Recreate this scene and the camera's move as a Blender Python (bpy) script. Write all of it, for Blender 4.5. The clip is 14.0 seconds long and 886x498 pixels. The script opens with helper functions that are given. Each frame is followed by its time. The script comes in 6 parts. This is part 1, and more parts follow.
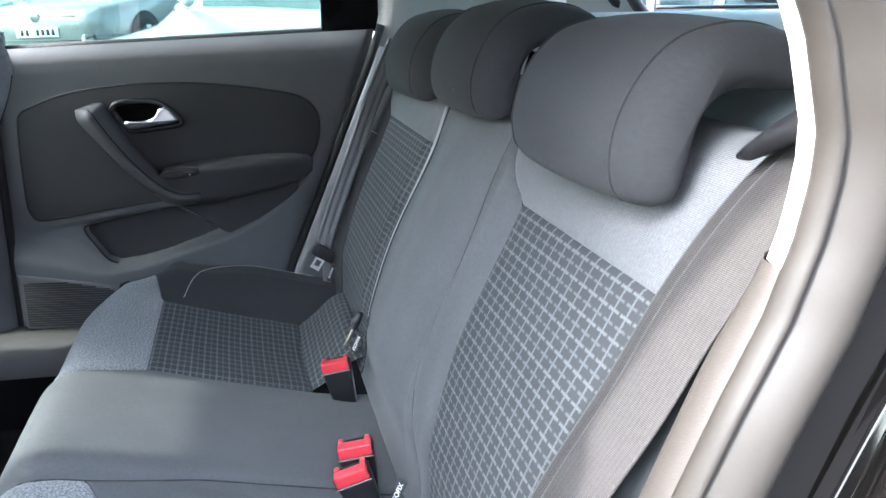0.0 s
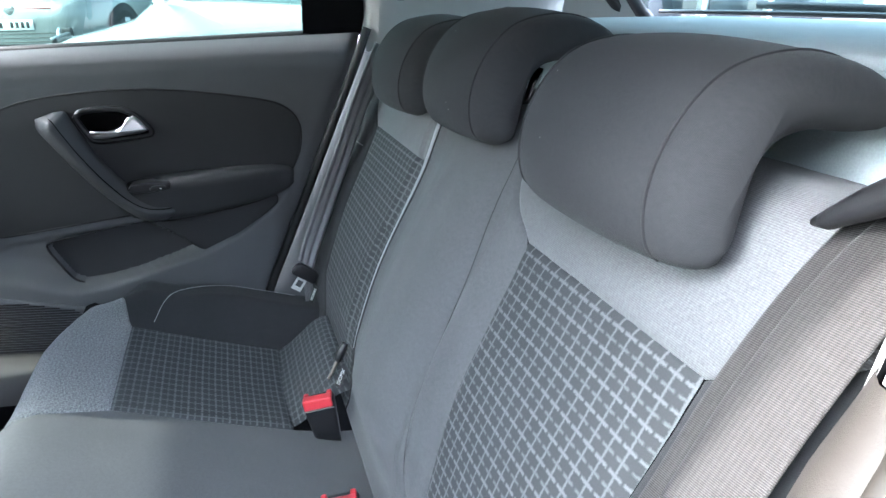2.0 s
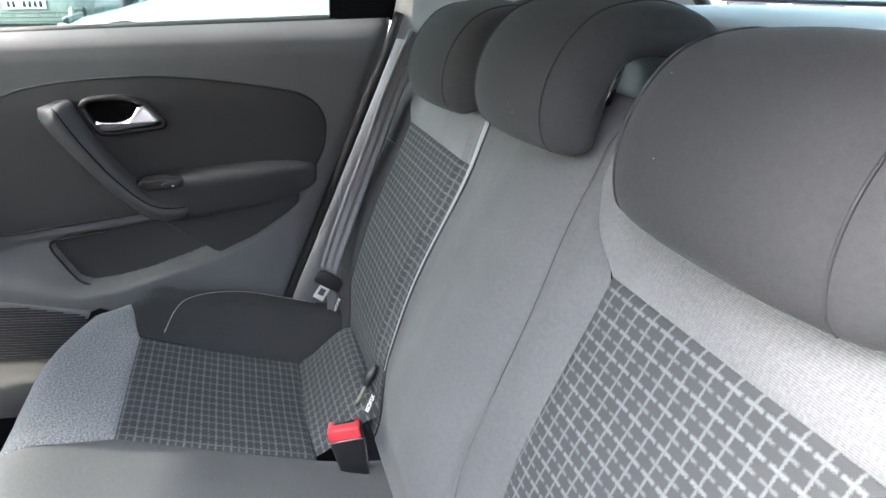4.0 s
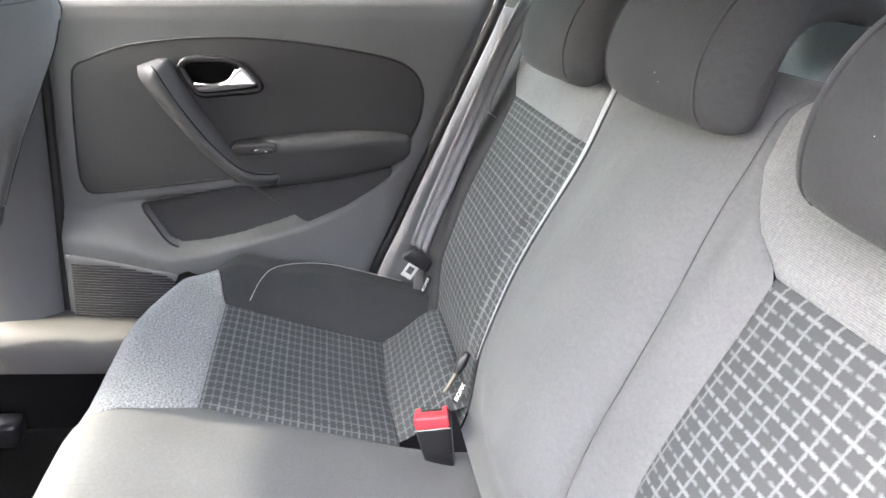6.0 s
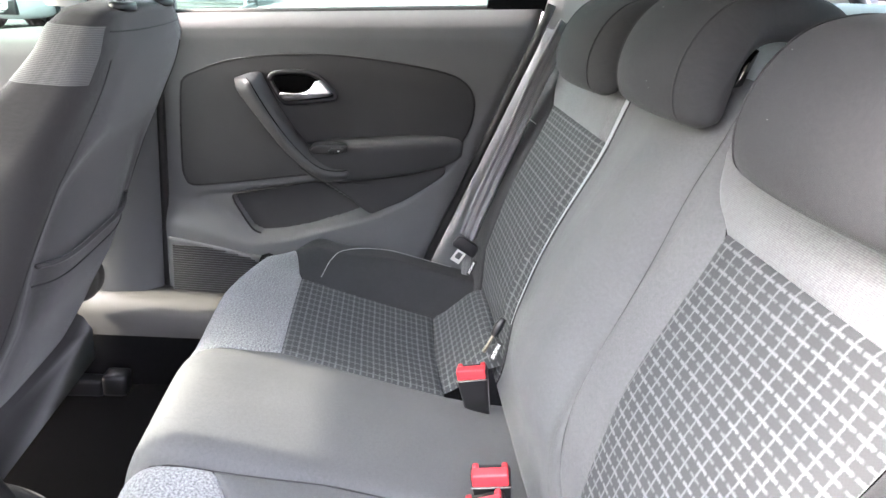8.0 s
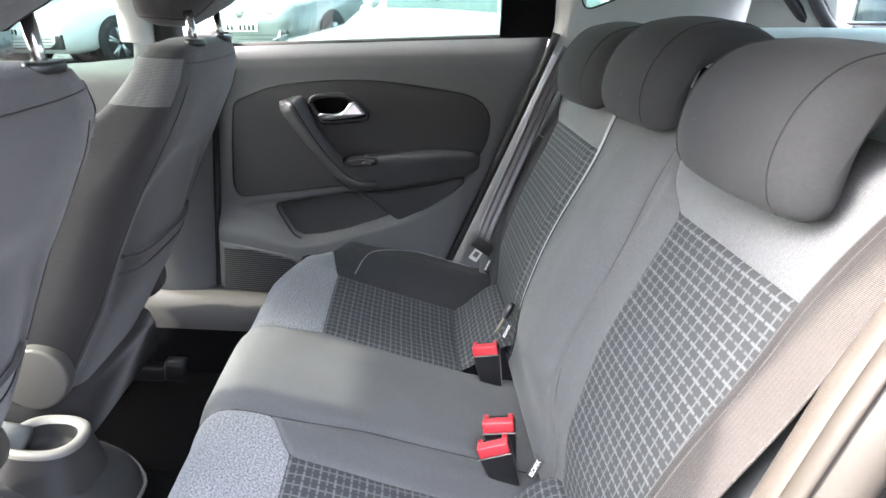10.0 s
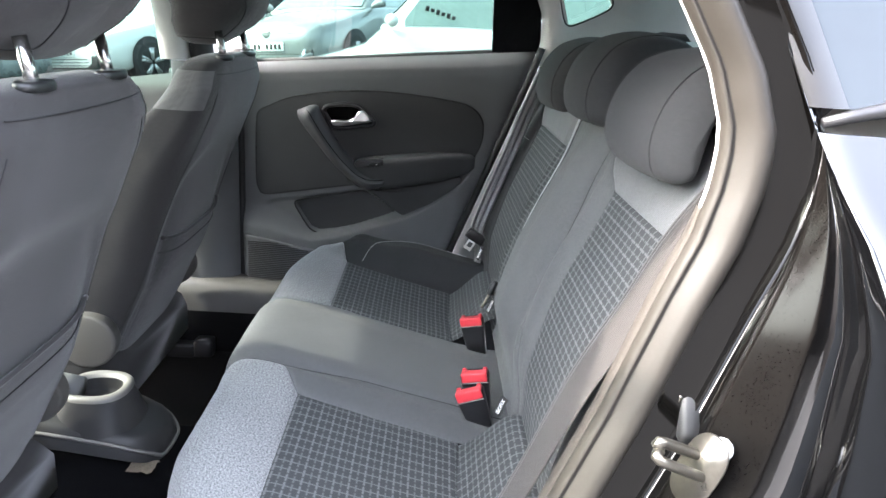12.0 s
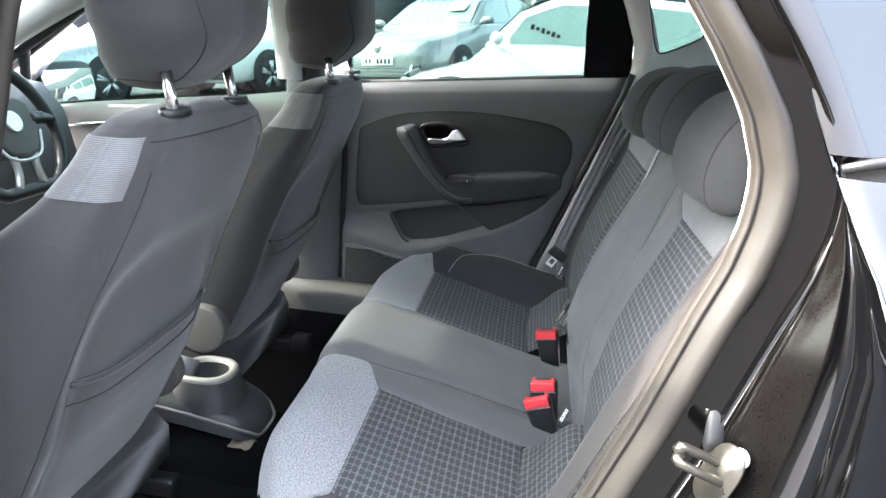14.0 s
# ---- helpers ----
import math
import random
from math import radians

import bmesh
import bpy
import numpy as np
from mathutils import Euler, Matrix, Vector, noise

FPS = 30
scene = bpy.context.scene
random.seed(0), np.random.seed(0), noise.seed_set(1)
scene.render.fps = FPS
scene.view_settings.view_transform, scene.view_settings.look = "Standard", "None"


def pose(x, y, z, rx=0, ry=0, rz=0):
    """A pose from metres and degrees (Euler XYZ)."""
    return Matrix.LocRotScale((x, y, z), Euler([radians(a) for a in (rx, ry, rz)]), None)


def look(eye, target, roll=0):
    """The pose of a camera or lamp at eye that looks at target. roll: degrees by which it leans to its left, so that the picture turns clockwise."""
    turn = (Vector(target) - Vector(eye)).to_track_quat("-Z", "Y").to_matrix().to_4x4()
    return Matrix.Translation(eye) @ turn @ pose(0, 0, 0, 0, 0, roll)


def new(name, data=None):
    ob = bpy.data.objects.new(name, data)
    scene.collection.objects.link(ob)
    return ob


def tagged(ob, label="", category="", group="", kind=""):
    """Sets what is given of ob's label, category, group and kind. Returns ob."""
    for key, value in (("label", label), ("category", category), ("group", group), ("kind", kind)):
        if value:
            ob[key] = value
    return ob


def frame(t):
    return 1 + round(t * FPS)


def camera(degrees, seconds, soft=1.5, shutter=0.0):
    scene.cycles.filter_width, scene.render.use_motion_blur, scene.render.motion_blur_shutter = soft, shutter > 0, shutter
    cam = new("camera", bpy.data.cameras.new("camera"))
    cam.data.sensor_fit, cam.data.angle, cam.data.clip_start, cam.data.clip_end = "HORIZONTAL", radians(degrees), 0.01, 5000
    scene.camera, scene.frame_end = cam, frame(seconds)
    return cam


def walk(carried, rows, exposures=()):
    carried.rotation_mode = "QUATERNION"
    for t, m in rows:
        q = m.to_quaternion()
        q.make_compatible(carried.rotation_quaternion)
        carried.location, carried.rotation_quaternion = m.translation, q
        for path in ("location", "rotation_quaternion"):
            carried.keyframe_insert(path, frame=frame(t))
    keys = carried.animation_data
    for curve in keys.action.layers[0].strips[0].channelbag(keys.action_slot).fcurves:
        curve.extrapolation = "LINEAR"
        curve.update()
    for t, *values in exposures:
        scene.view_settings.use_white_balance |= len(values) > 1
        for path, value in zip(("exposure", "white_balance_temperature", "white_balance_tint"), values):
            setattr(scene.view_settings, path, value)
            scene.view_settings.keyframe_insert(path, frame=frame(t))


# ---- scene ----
cam = camera(64.8, 14.0)
PATH = [
    (0, (-0.113, -0.914, 1.109), (0.441, 0.904, 0.484), 3.2),
    (0.5, (-0.111, -0.895, 1.111), (0.454, 0.919, 0.487), 3.2),
    (1, (-0.106, -0.875, 1.115), (0.469, 0.935, 0.487), 3.4),
    (1.5, (-0.104, -0.845, 1.121), (0.486, 0.959, 0.49), 3.5),
    (2, (-0.096, -0.81, 1.128), (0.499, 0.99, 0.489), 3.6),
    (4.5, (-0.114, -0.642, 1.121), (0.428, 1.155, 0.428), 5.1),
    (5, (-0.122, -0.61, 1.109), (0.369, 1.194, 0.396), 5.5),
    (5.5, (-0.123, -0.589, 1.103), (0.311, 1.222, 0.374), 5.8),
    (6, (-0.134, -0.603, 1.095), (0.243, 1.216, 0.354), 6.0),
    (6.5, (-0.145, -0.645, 1.096), (0.178, 1.182, 0.35), 6.1),
    (7, (-0.144, -0.688, 1.104), (0.131, 1.149, 0.363), 6.0),
    (7.5, (-0.15, -0.745, 1.108), (0.095, 1.102, 0.381), 5.9),
    (8, (-0.143, -0.798, 1.11), (0.073, 1.06, 0.402), 5.7),
    (8.5, (-0.141, -0.854, 1.115), (0.051, 1.013, 0.425), 5.3),
    (9, (-0.148, -0.906, 1.12), (0.023, 0.969, 0.446), 5.0),
    (11.5, (-0.1, -1.14, 1.125), (-0.019, 0.761, 0.508), 3.9),
    (12, (-0.081, -1.203, 1.128), (-0.019, 0.701, 0.521), 3.9),
    (12.5, (-0.073, -1.237, 1.133), (-0.035, 0.671, 0.534), 4.0),
    (13, (-0.073, -1.257, 1.132), (-0.077, 0.653, 0.54), 4.1),
    (13.5, (-0.067, -1.264, 1.143), (-0.153, 0.645, 0.553), 4.2),
    (14, (-0.043, -1.293, 1.162), (-0.263, 0.604, 0.57), 4.3),
]
EXPOSURES = [(0.0, 5.14, 5800, 13), (2.0, 5.15, 5700, 11), (4.5, 5.80, 6600, 18), (5.5, 6.25, 6800, 19), (6.5, 6.40, 6800, 20), (7.5, 6.20, 6750, 20), (9.0, 5.87, 6650, 19), (11.5, 5.18, 6400, 14), (14.0, 5.18, 6400, 13)]
walk(cam, [(t, look(eye, target, roll)) for t, eye, target, roll in PATH], EXPOSURES)
# ---- place ----
import functools

# ------------------------------------------------------------ light
SUN_DIR = Vector((-1.0, -0.13, 0.79)).normalized()      # from the place towards the sun
world = bpy.data.worlds.new("sky")
scene.world = world
world.use_nodes = True
wn = world.node_tree
wn.nodes.clear()
sky = wn.nodes.new("ShaderNodeTexSky")
sky.sky_type = "NISHITA"
sky.sun_disc = False
sky.sun_elevation = math.asin(SUN_DIR.z)
sky.sun_rotation = math.atan2(SUN_DIR.x, SUN_DIR.y)
sky.altitude, sky.air_density, sky.dust_density = 20, 1.0, 4.0
bg = wn.nodes.new("ShaderNodeBackground")
bg.inputs["Strength"].default_value = 0.15
wo = wn.nodes.new("ShaderNodeOutputWorld")
soft_sky = wn.nodes.new("ShaderNodeHueSaturation")      # thin haze pales the blue
soft_sky.inputs["Saturation"].default_value = 0.45
wn.links.new(sky.outputs[0], soft_sky.inputs["Color"])
wn.links.new(soft_sky.outputs[0], bg.inputs[0])
wn.links.new(bg.outputs[0], wo.inputs[0])
sun = new("sun", bpy.data.lights.new("sun", "SUN"))
sun.data.energy, sun.data.angle, sun.data.color = 0.80, radians(1.0), (1.0, 0.91, 0.81)
sun.matrix_world = look(SUN_DIR * 20, (0, 0, 0))

# ------------------------------------------------------------ materials


def nodes_of(name):
    m = bpy.data.materials.new(name)
    m.use_nodes = True
    t = m.node_tree
    return m, t, t.nodes["Principled BSDF"]


def rgb(c):
    return (*c, 1.0) if not isinstance(c, (int, float)) else (c, c, c, 1.0)


def node(t, kind, **values):
    n = t.nodes.new(kind)
    for k, v in values.items():
        n.inputs[k].default_value = v
    return n


def math_node(t, op, a, b=None, c=None):
    n = t.nodes.new("ShaderNodeMath")
    n.operation = op
    for i, v in enumerate((a, b, c)):
        if v is None:
            continue
        if isinstance(v, (int, float)):
            n.inputs[i].default_value = v
        else:
            t.links.new(v, n.inputs[i])
    return n.outputs[0]


def mix_rgb(t, fac, a, b, mode="MIX"):
    n = t.nodes.new("ShaderNodeMixRGB")
    n.blend_type = mode
    for i, v in enumerate((fac, a, b)):
        if isinstance(v, bpy.types.NodeSocket):
            t.links.new(v, n.inputs[i])
        elif i == 0:
            n.inputs[0].default_value = v
        else:
            n.inputs[i].default_value = rgb(v)
    return n.outputs[0]


def surface(name, colour, rough=0.6, metal=0.0, grain=400.0, grain_amount=0.25, bump=0.15, stain=0.12, stain_size=9.0, coat=0.0, spec=0.5, dist=0.0006):
    """A plain surface with fine grain, broad wear and a fine relief."""
    m, t, b = nodes_of(name)
    tc = t.nodes.new("ShaderNodeTexCoord")
    fine = node(t, "ShaderNodeTexNoise", Scale=grain, Detail=3.0, Roughness=0.6)
    broad = node(t, "ShaderNodeTexNoise", Scale=stain_size, Detail=4.0, Roughness=0.55)
    for n in (fine, broad):
        t.links.new(tc.outputs["Object"], n.inputs["Vector"])
    f = math_node(t, "MULTIPLY_ADD", fine.outputs[0], grain_amount, 1.0 - grain_amount / 2)
    s = math_node(t, "MULTIPLY_ADD", broad.outputs[0], stain * 2, 1.0 - stain)
    c = mix_rgb(t, 1.0, colour, math_node(t, "MULTIPLY", f, s), "MULTIPLY")
    t.links.new(c, b.inputs["Base Color"])
    r = math_node(t, "MULTIPLY_ADD", broad.outputs[0], 0.16, rough - 0.08)
    t.links.new(r, b.inputs["Roughness"])
    b.inputs["Metallic"].default_value = metal
    b.inputs["Specular IOR Level"].default_value = spec
    b.inputs["Coat Weight"].default_value = coat
    b.inputs["Coat Roughness"].default_value = 0.03
    if bump:
        bp = node(t, "ShaderNodeBump", Strength=bump, Distance=dist)
        t.links.new(fine.outputs[0], bp.inputs["Height"])
        t.links.new(bp.outputs[0], b.inputs["Normal"])
    return m


def weave(name, dark, light, size=0.0016, rough=0.9, mottled=0.0, bump=0.4, ribbed=False, sheen=0.25, fleck=0.0):
    """Woven cloth: two sets of yarn of a given size, on the UV map in metres."""
    m, t, b = nodes_of(name)
    uv = t.nodes.new("ShaderNodeUVMap")
    sep = t.nodes.new("ShaderNodeSeparateXYZ")
    t.links.new(uv.outputs[0], sep.inputs[0])
    k = 2 * math.pi / size
    u = math_node(t, "SINE", math_node(t, "MULTIPLY", sep.outputs[0], k if not ribbed else k * 0.35))
    v = math_node(t, "SINE", math_node(t, "MULTIPLY", sep.outputs[1], k))
    w = math_node(t, "MULTIPLY", u, v) if not ribbed else math_node(t, "MULTIPLY_ADD", u, 0.2, v)
    h = math_node(t, "MULTIPLY_ADD", w, 0.5, 0.5)
    no = node(t, "ShaderNodeTexNoise", Scale=400.0, Detail=2.0, Roughness=0.75)
    br = node(t, "ShaderNodeTexNoise", Scale=7.0, Detail=3.0)
    t.links.new(uv.outputs[0], no.inputs["Vector"])
    t.links.new(uv.outputs[0], br.inputs["Vector"])
    fac = math_node(t, "MULTIPLY_ADD", no.outputs[0], mottled * 2.2, math_node(t, "MULTIPLY_ADD", h, 1.0 - mottled, -mottled * 0.6))
    cl = t.nodes.new("ShaderNodeClamp")
    t.links.new(fac, cl.inputs[0])
    c = mix_rgb(t, cl.outputs[0], dark, light)
    c = mix_rgb(t, 1.0, c, math_node(t, "MULTIPLY_ADD", br.outputs[0], 0.3, 0.85), "MULTIPLY")
    mid = node(t, "ShaderNodeTexNoise", Scale=210.0, Detail=5.0, Roughness=0.8)
    t.links.new(uv.outputs[0], mid.inputs["Vector"])
    c = mix_rgb(t, 1.0, c, math_node(t, "MULTIPLY_ADD", mid.outputs[0], 0.7, 0.65), "MULTIPLY")
    if fleck:
        fl = node(t, "ShaderNodeTexNoise", Scale=330.0, Detail=3.0, Roughness=0.65)
        t.links.new(uv.outputs[0], fl.inputs["Vector"])
        mr = node(t, "ShaderNodeMapRange")
        mr.inputs["From Min"].default_value, mr.inputs["From Max"].default_value = 0.38, 0.60
        mr.inputs["To Min"].default_value, mr.inputs["To Max"].default_value = 1.0 - fleck, 1.0 + 0.3 * fleck
        t.links.new(fl.outputs[0], mr.inputs["Value"])
        c = mix_rgb(t, 1.0, c, mr.outputs[0], "MULTIPLY")
    t.links.new(c, b.inputs["Base Color"])
    b.inputs["Roughness"].default_value = rough
    b.inputs["Specular IOR Level"].default_value = 0.12
    b.inputs["Sheen Weight"].default_value = sheen
    b.inputs["Sheen Roughness"].default_value = 0.45
    bp = node(t, "ShaderNodeBump", Strength=bump, Distance=0.0005)
    t.links.new(h, bp.inputs["Height"])
    t.links.new(bp.outputs[0], b.inputs["Normal"])
    return m


def checked(name, dark, dark2, line, pitch_u=0.0192, pitch_v=0.0214):
    """Seat cloth with a lattice of light yarns over two dark tones, on the UV map in metres: thin yarns up the seat, and rows of
    short thick dashes across it, every second row fainter."""
    m, t, b = nodes_of(name)
    uv = t.nodes.new("ShaderNodeUVMap")
    sep = t.nodes.new("ShaderNodeSeparateXYZ")
    t.links.new(uv.outputs[0], sep.inputs[0])
    no = node(t, "ShaderNodeTexNoise", Scale=420.0, Detail=2.0, Roughness=0.7)
    br = node(t, "ShaderNodeTexNoise", Scale=14.0, Detail=2.0)
    for n in (no, br):
        t.links.new(uv.outputs[0], n.inputs["Vector"])
    jit = math_node(t, "MULTIPLY_ADD", no.outputs[0], 0.16, -0.08)

    def gap(axis, pitch):
        c = math_node(t, "ADD", math_node(t, "DIVIDE", sep.outputs[axis], pitch), jit)
        return math_node(t, "MULTIPLY", math_node(t, "ABSOLUTE", math_node(t, "SUBTRACT", math_node(t, "FRACT", c), 0.5)), 2.0)

    du, dv = gap(0, pitch_u), gap(1, pitch_v)

    def below(x, limit, soft=0.06):
        n = node(t, "ShaderNodeMapRange")
        n.inputs["From Min"].default_value, n.inputs["From Max"].default_value = limit + soft, limit - soft
        t.links.new(x, n.inputs["Value"])
        return n.outputs[0]

    dv2 = math_node(t, "SUBTRACT", 1.0, dv)
    one = math_node(t, "MULTIPLY", below(dv, 0.135, 0.08), below(du, 0.86, 0.12))
    two = math_node(t, "MULTIPLY", math_node(t, "MULTIPLY", below(dv2, 0.115, 0.08), below(du, 0.80, 0.14)), 0.72)
    thin = math_node(t, "MULTIPLY", below(du, 0.13, 0.07), 0.84)
    ln = math_node(t, "MAXIMUM", math_node(t, "MAXIMUM", one, two), thin)
    k = 2 * math.pi / 0.0013
    yarn = math_node(t, "MULTIPLY", math_node(t, "SINE", math_node(t, "MULTIPLY", sep.outputs[0], k)), math_node(t, "SINE", math_node(t, "MULTIPLY", sep.outputs[1], k)))
    yarn = math_node(t, "MULTIPLY_ADD", yarn, 0.5, 0.5)
    ground = mix_rgb(t, math_node(t, "MULTIPLY_ADD", yarn, 0.5, math_node(t, "MULTIPLY", br.outputs[0], 0.4)), dark, dark2)
    fac = math_node(t, "MULTIPLY", ln, math_node(t, "MULTIPLY_ADD", yarn, 0.3, 0.7))
    fac = math_node(t, "MULTIPLY", fac, math_node(t, "MULTIPLY_ADD", no.outputs[0], 0.6, 0.65))
    c = mix_rgb(t, fac, ground, line)
    t.links.new(c, b.inputs["Base Color"])
    b.inputs["Roughness"].default_value = 0.9
    b.inputs["Specular IOR Level"].default_value = 0.12
    b.inputs["Sheen Weight"].default_value = 0.03
    hgt = math_node(t, "MULTIPLY_ADD", ln, 0.7, math_node(t, "MULTIPLY", yarn, 0.3))
    bp = node(t, "ShaderNodeBump", Strength=0.5, Distance=0.0006)
    t.links.new(hgt, bp.inputs["Height"])
    t.links.new(bp.outputs[0], b.inputs["Normal"])
    return m


def glass_mat(name, tint=(0.86, 0.95, 0.93), rough=0.0):
    m, t, b = nodes_of(name)
    t.nodes.remove(b)
    tr = t.nodes.new("ShaderNodeBsdfTransparent")
    tr.inputs[0].default_value = rgb(tint)
    gl = t.nodes.new("ShaderNodeBsdfGlossy")
    gl.inputs["Roughness"].default_value = rough
    mx = t.nodes.new("ShaderNodeMixShader")
    mx.inputs[0].default_value = 0.055
    t.links.new(tr.outputs[0], mx.inputs[1])
    t.links.new(gl.outputs[0], mx.inputs[2])
    t.links.new(mx.outputs[0], t.nodes["Material Output"].inputs[0])
    return m


M_CHECK = checked("checked_cloth", (0.028, 0.030, 0.031), (0.052, 0.055, 0.057), (0.128, 0.133, 0.134))
M_YOKE = weave("grey_melange_cloth", (0.13, 0.134, 0.136), (0.30, 0.306, 0.308), 0.0019, mottled=0.45, bump=0.4, fleck=0.55)
# Ribbed yoke cloth, toned darker than the nose to offset light on the yoke.
M_TWILL = weave("grey_ribbed_twill_dimmed", (0.086, 0.088, 0.090), (0.150, 0.153, 0.155), 0.0017, mottled=0.5, bump=0.5, ribbed=True, sheen=0.1)
M_KNIT = weave("charcoal_knit", (0.0178, 0.0186, 0.0193), (0.039, 0.040, 0.0415), 0.0011, mottled=0.1, bump=0.25, sheen=0.05)
# Kept lighter than the rear knit to offset dim light on the front seats.
M_KNIT_F = weave("charcoal_knit_lightened", (0.0215, 0.0207, 0.0212), (0.044, 0.0424, 0.0433), 0.0013, mottled=0.1, bump=0.3, sheen=0.2)
M_CENTRE = weave("charcoal_plain_cloth", (0.056, 0.0575, 0.059), (0.103, 0.1055, 0.107), 0.0012, mottled=0.2, bump=0.3, sheen=0.08)
# One webbing in two tones: near copy darkened against sun, far copy lightened.
M_BELT_DIM = weave("belt_webbing_dimmed", (0.013, 0.012, 0.0115), (0.038, 0.0355, 0.034), 0.0013, rough=0.55, ribbed=True, bump=0.5, sheen=0.1)
M_BELT_LIT = weave("belt_webbing_lit", (0.10, 0.103, 0.103), (0.26, 0.264, 0.262), 0.0030, rough=0.5, ribbed=True, bump=0.6, sheen=0.1)
M_SEATGREY = weave("light_grey_ribbed_cloth", 0.062, 0.130, 0.0021, ribbed=True, bump=0.5)
M_TRIM = surface("dark_grained_plastic", (0.105, 0.109, 0.111), 0.52, grain=900, grain_amount=0.3, bump=0.35, dist=0.0005, spec=0.22)
M_TRIM_SOFT = surface("charcoal_door_panel", (0.040, 0.041, 0.0422), 0.60, grain=1100, grain_amount=0.25, bump=0.3, spec=0.15)
M_HANDLE = surface("charcoal_grip_plastic", (0.058, 0.060, 0.062), 0.46, grain=900, grain_amount=0.3, bump=0.3, dist=0.0005, spec=0.3)
M_CONSOLE = surface("charcoal_console_plastic", (0.026, 0.026, 0.027), 0.45, grain=900, grain_amount=0.3, bump=0.3, spec=0.3)
M_BLACK = surface("black_rubber", (0.006, 0.006, 0.0065), 0.65, grain=300, bump=0.1)
# Near-black for the release cup's painted shade and the pull handle's seam.
M_VOID = surface("matt_shade_and_seam_black", (0.0022, 0.0022, 0.0024), 0.9, grain=300, bump=0.0, spec=0.03)
M_BLACKP = surface("black_plastic", (0.010, 0.010, 0.011), 0.40, grain=700, bump=0.15)
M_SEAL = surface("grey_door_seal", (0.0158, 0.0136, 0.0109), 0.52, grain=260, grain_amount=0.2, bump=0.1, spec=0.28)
M_CREAM = surface("light_grey_headliner", (0.47, 0.475, 0.455), 0.8, grain=700, grain_amount=0.1, bump=0.2)
M_SILL = surface("grey_sill_plastic", (0.066, 0.063, 0.059), 0.55, grain=800, grain_amount=0.3, bump=0.35)
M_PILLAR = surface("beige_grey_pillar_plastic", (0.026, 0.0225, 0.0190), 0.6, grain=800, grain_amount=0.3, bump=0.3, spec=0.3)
M_PAINT = surface("black_car_paint", (0.0010, 0.0010, 0.0011), 0.10, grain=120, grain_amount=0.1, bump=0.0, coat=1.0)
M_DUST = surface("glossy_channel_paint", (0.0012, 0.0011, 0.0010), 0.09, grain=240, grain_amount=0.6, bump=0.0, stain=0.25, stain_size=22, spec=0.20)
M_FLANGE = surface("speckled_black_paint", (0.0026, 0.0023, 0.0021), 0.16, grain=520, grain_amount=1.2, bump=0.0, stain=0.3, stain_size=30, coat=0.0, spec=0.07)
M_POSTBLACK = surface("gloss_black_post", (0.004, 0.004, 0.0045), 0.10, grain=300, grain_amount=0.2, bump=0.0, spec=0.12)
M_CHROME = surface("chrome", (0.75, 0.75, 0.75), 0.12, 1.0, grain=200, grain_amount=0.05, bump=0.0)
M_SATIN = surface("satin_silver", (0.66, 0.66, 0.66), 0.30, 0.9, grain=500, grain_amount=0.06, bump=0.02)
M_TONGUE = surface("brushed_pale_steel", (0.60, 0.60, 0.59), 0.45, 0.25, grain=500, grain_amount=0.08, bump=0.02)
M_POST = surface("polished_post_steel", (0.42, 0.41, 0.40), 0.22, 1.0, grain=300, grain_amount=0.1, bump=0.0)
M_STEEL = surface("zinc_plated_steel", (0.14, 0.13, 0.11), 0.30, 0.9, grain=90, grain_amount=0.4, bump=0.1, stain=0.25, stain_size=45)
M_RED = surface("red_plastic", (0.50, 0.035, 0.045), 0.35, grain=500, grain_amount=0.1, bump=0.05)
M_CARPET = surface("black_carpet", (0.0045, 0.0046, 0.0052), 0.95, grain=700, grain_amount=0.9, bump=0.8, dist=0.002, spec=0.05)
M_CARPET2 = surface("brown_flecked_carpet", (0.16, 0.13, 0.10), 0.95, grain=260, grain_amount=1.4, bump=1.0, dist=0.003)
M_SHELF = surface("grey_parcel_shelf_felt", (0.36, 0.40, 0.41), 0.9, grain=500, grain_amount=0.4, bump=0.4)
M_LABEL = surface("black_fabric_label", (0.012, 0.012, 0.012), 0.7, grain=900, bump=0.2)
# Pale tone that paints sunlight onto the console's rims; buckle rims share it.
M_SEATPALE = surface("pale_rim_plastic", (0.13, 0.127, 0.118), 0.5, grain=600, grain_amount=0.3, bump=0.2)
M_WHITE = surface("white_print", (0.78, 0.78, 0.78), 0.6, grain=900, grain_amount=0.1, bump=0.0)
M_THREAD = surface("grey_thread", (0.30, 0.30, 0.30), 0.8, grain=2000, grain_amount=0.4, bump=0.2)
M_DTHREAD = surface("dark_thread", (0.010, 0.010, 0.011), 0.8, grain=2000, grain_amount=0.4, bump=0.2)
M_GLASS = glass_mat("clear_glass", (0.118, 0.180, 0.160))
M_CLEAR = glass_mat("open_door_glass", (0.72, 0.80, 0.78))
M_SCREEN = glass_mat("windscreen_glass", (0.30, 0.335, 0.32))
M_RGLASS = glass_mat("tinted_rear_glass", (0.30, 0.40, 0.385))
M_QGLASS = surface("dark_tinted_glass", (0.02, 0.025, 0.03), 0.06, grain=50, grain_amount=0.1, bump=0.0, spec=0.30)

M_PAINT.node_tree.nodes["Principled BSDF"].inputs["Coat Roughness"].default_value = 0.015

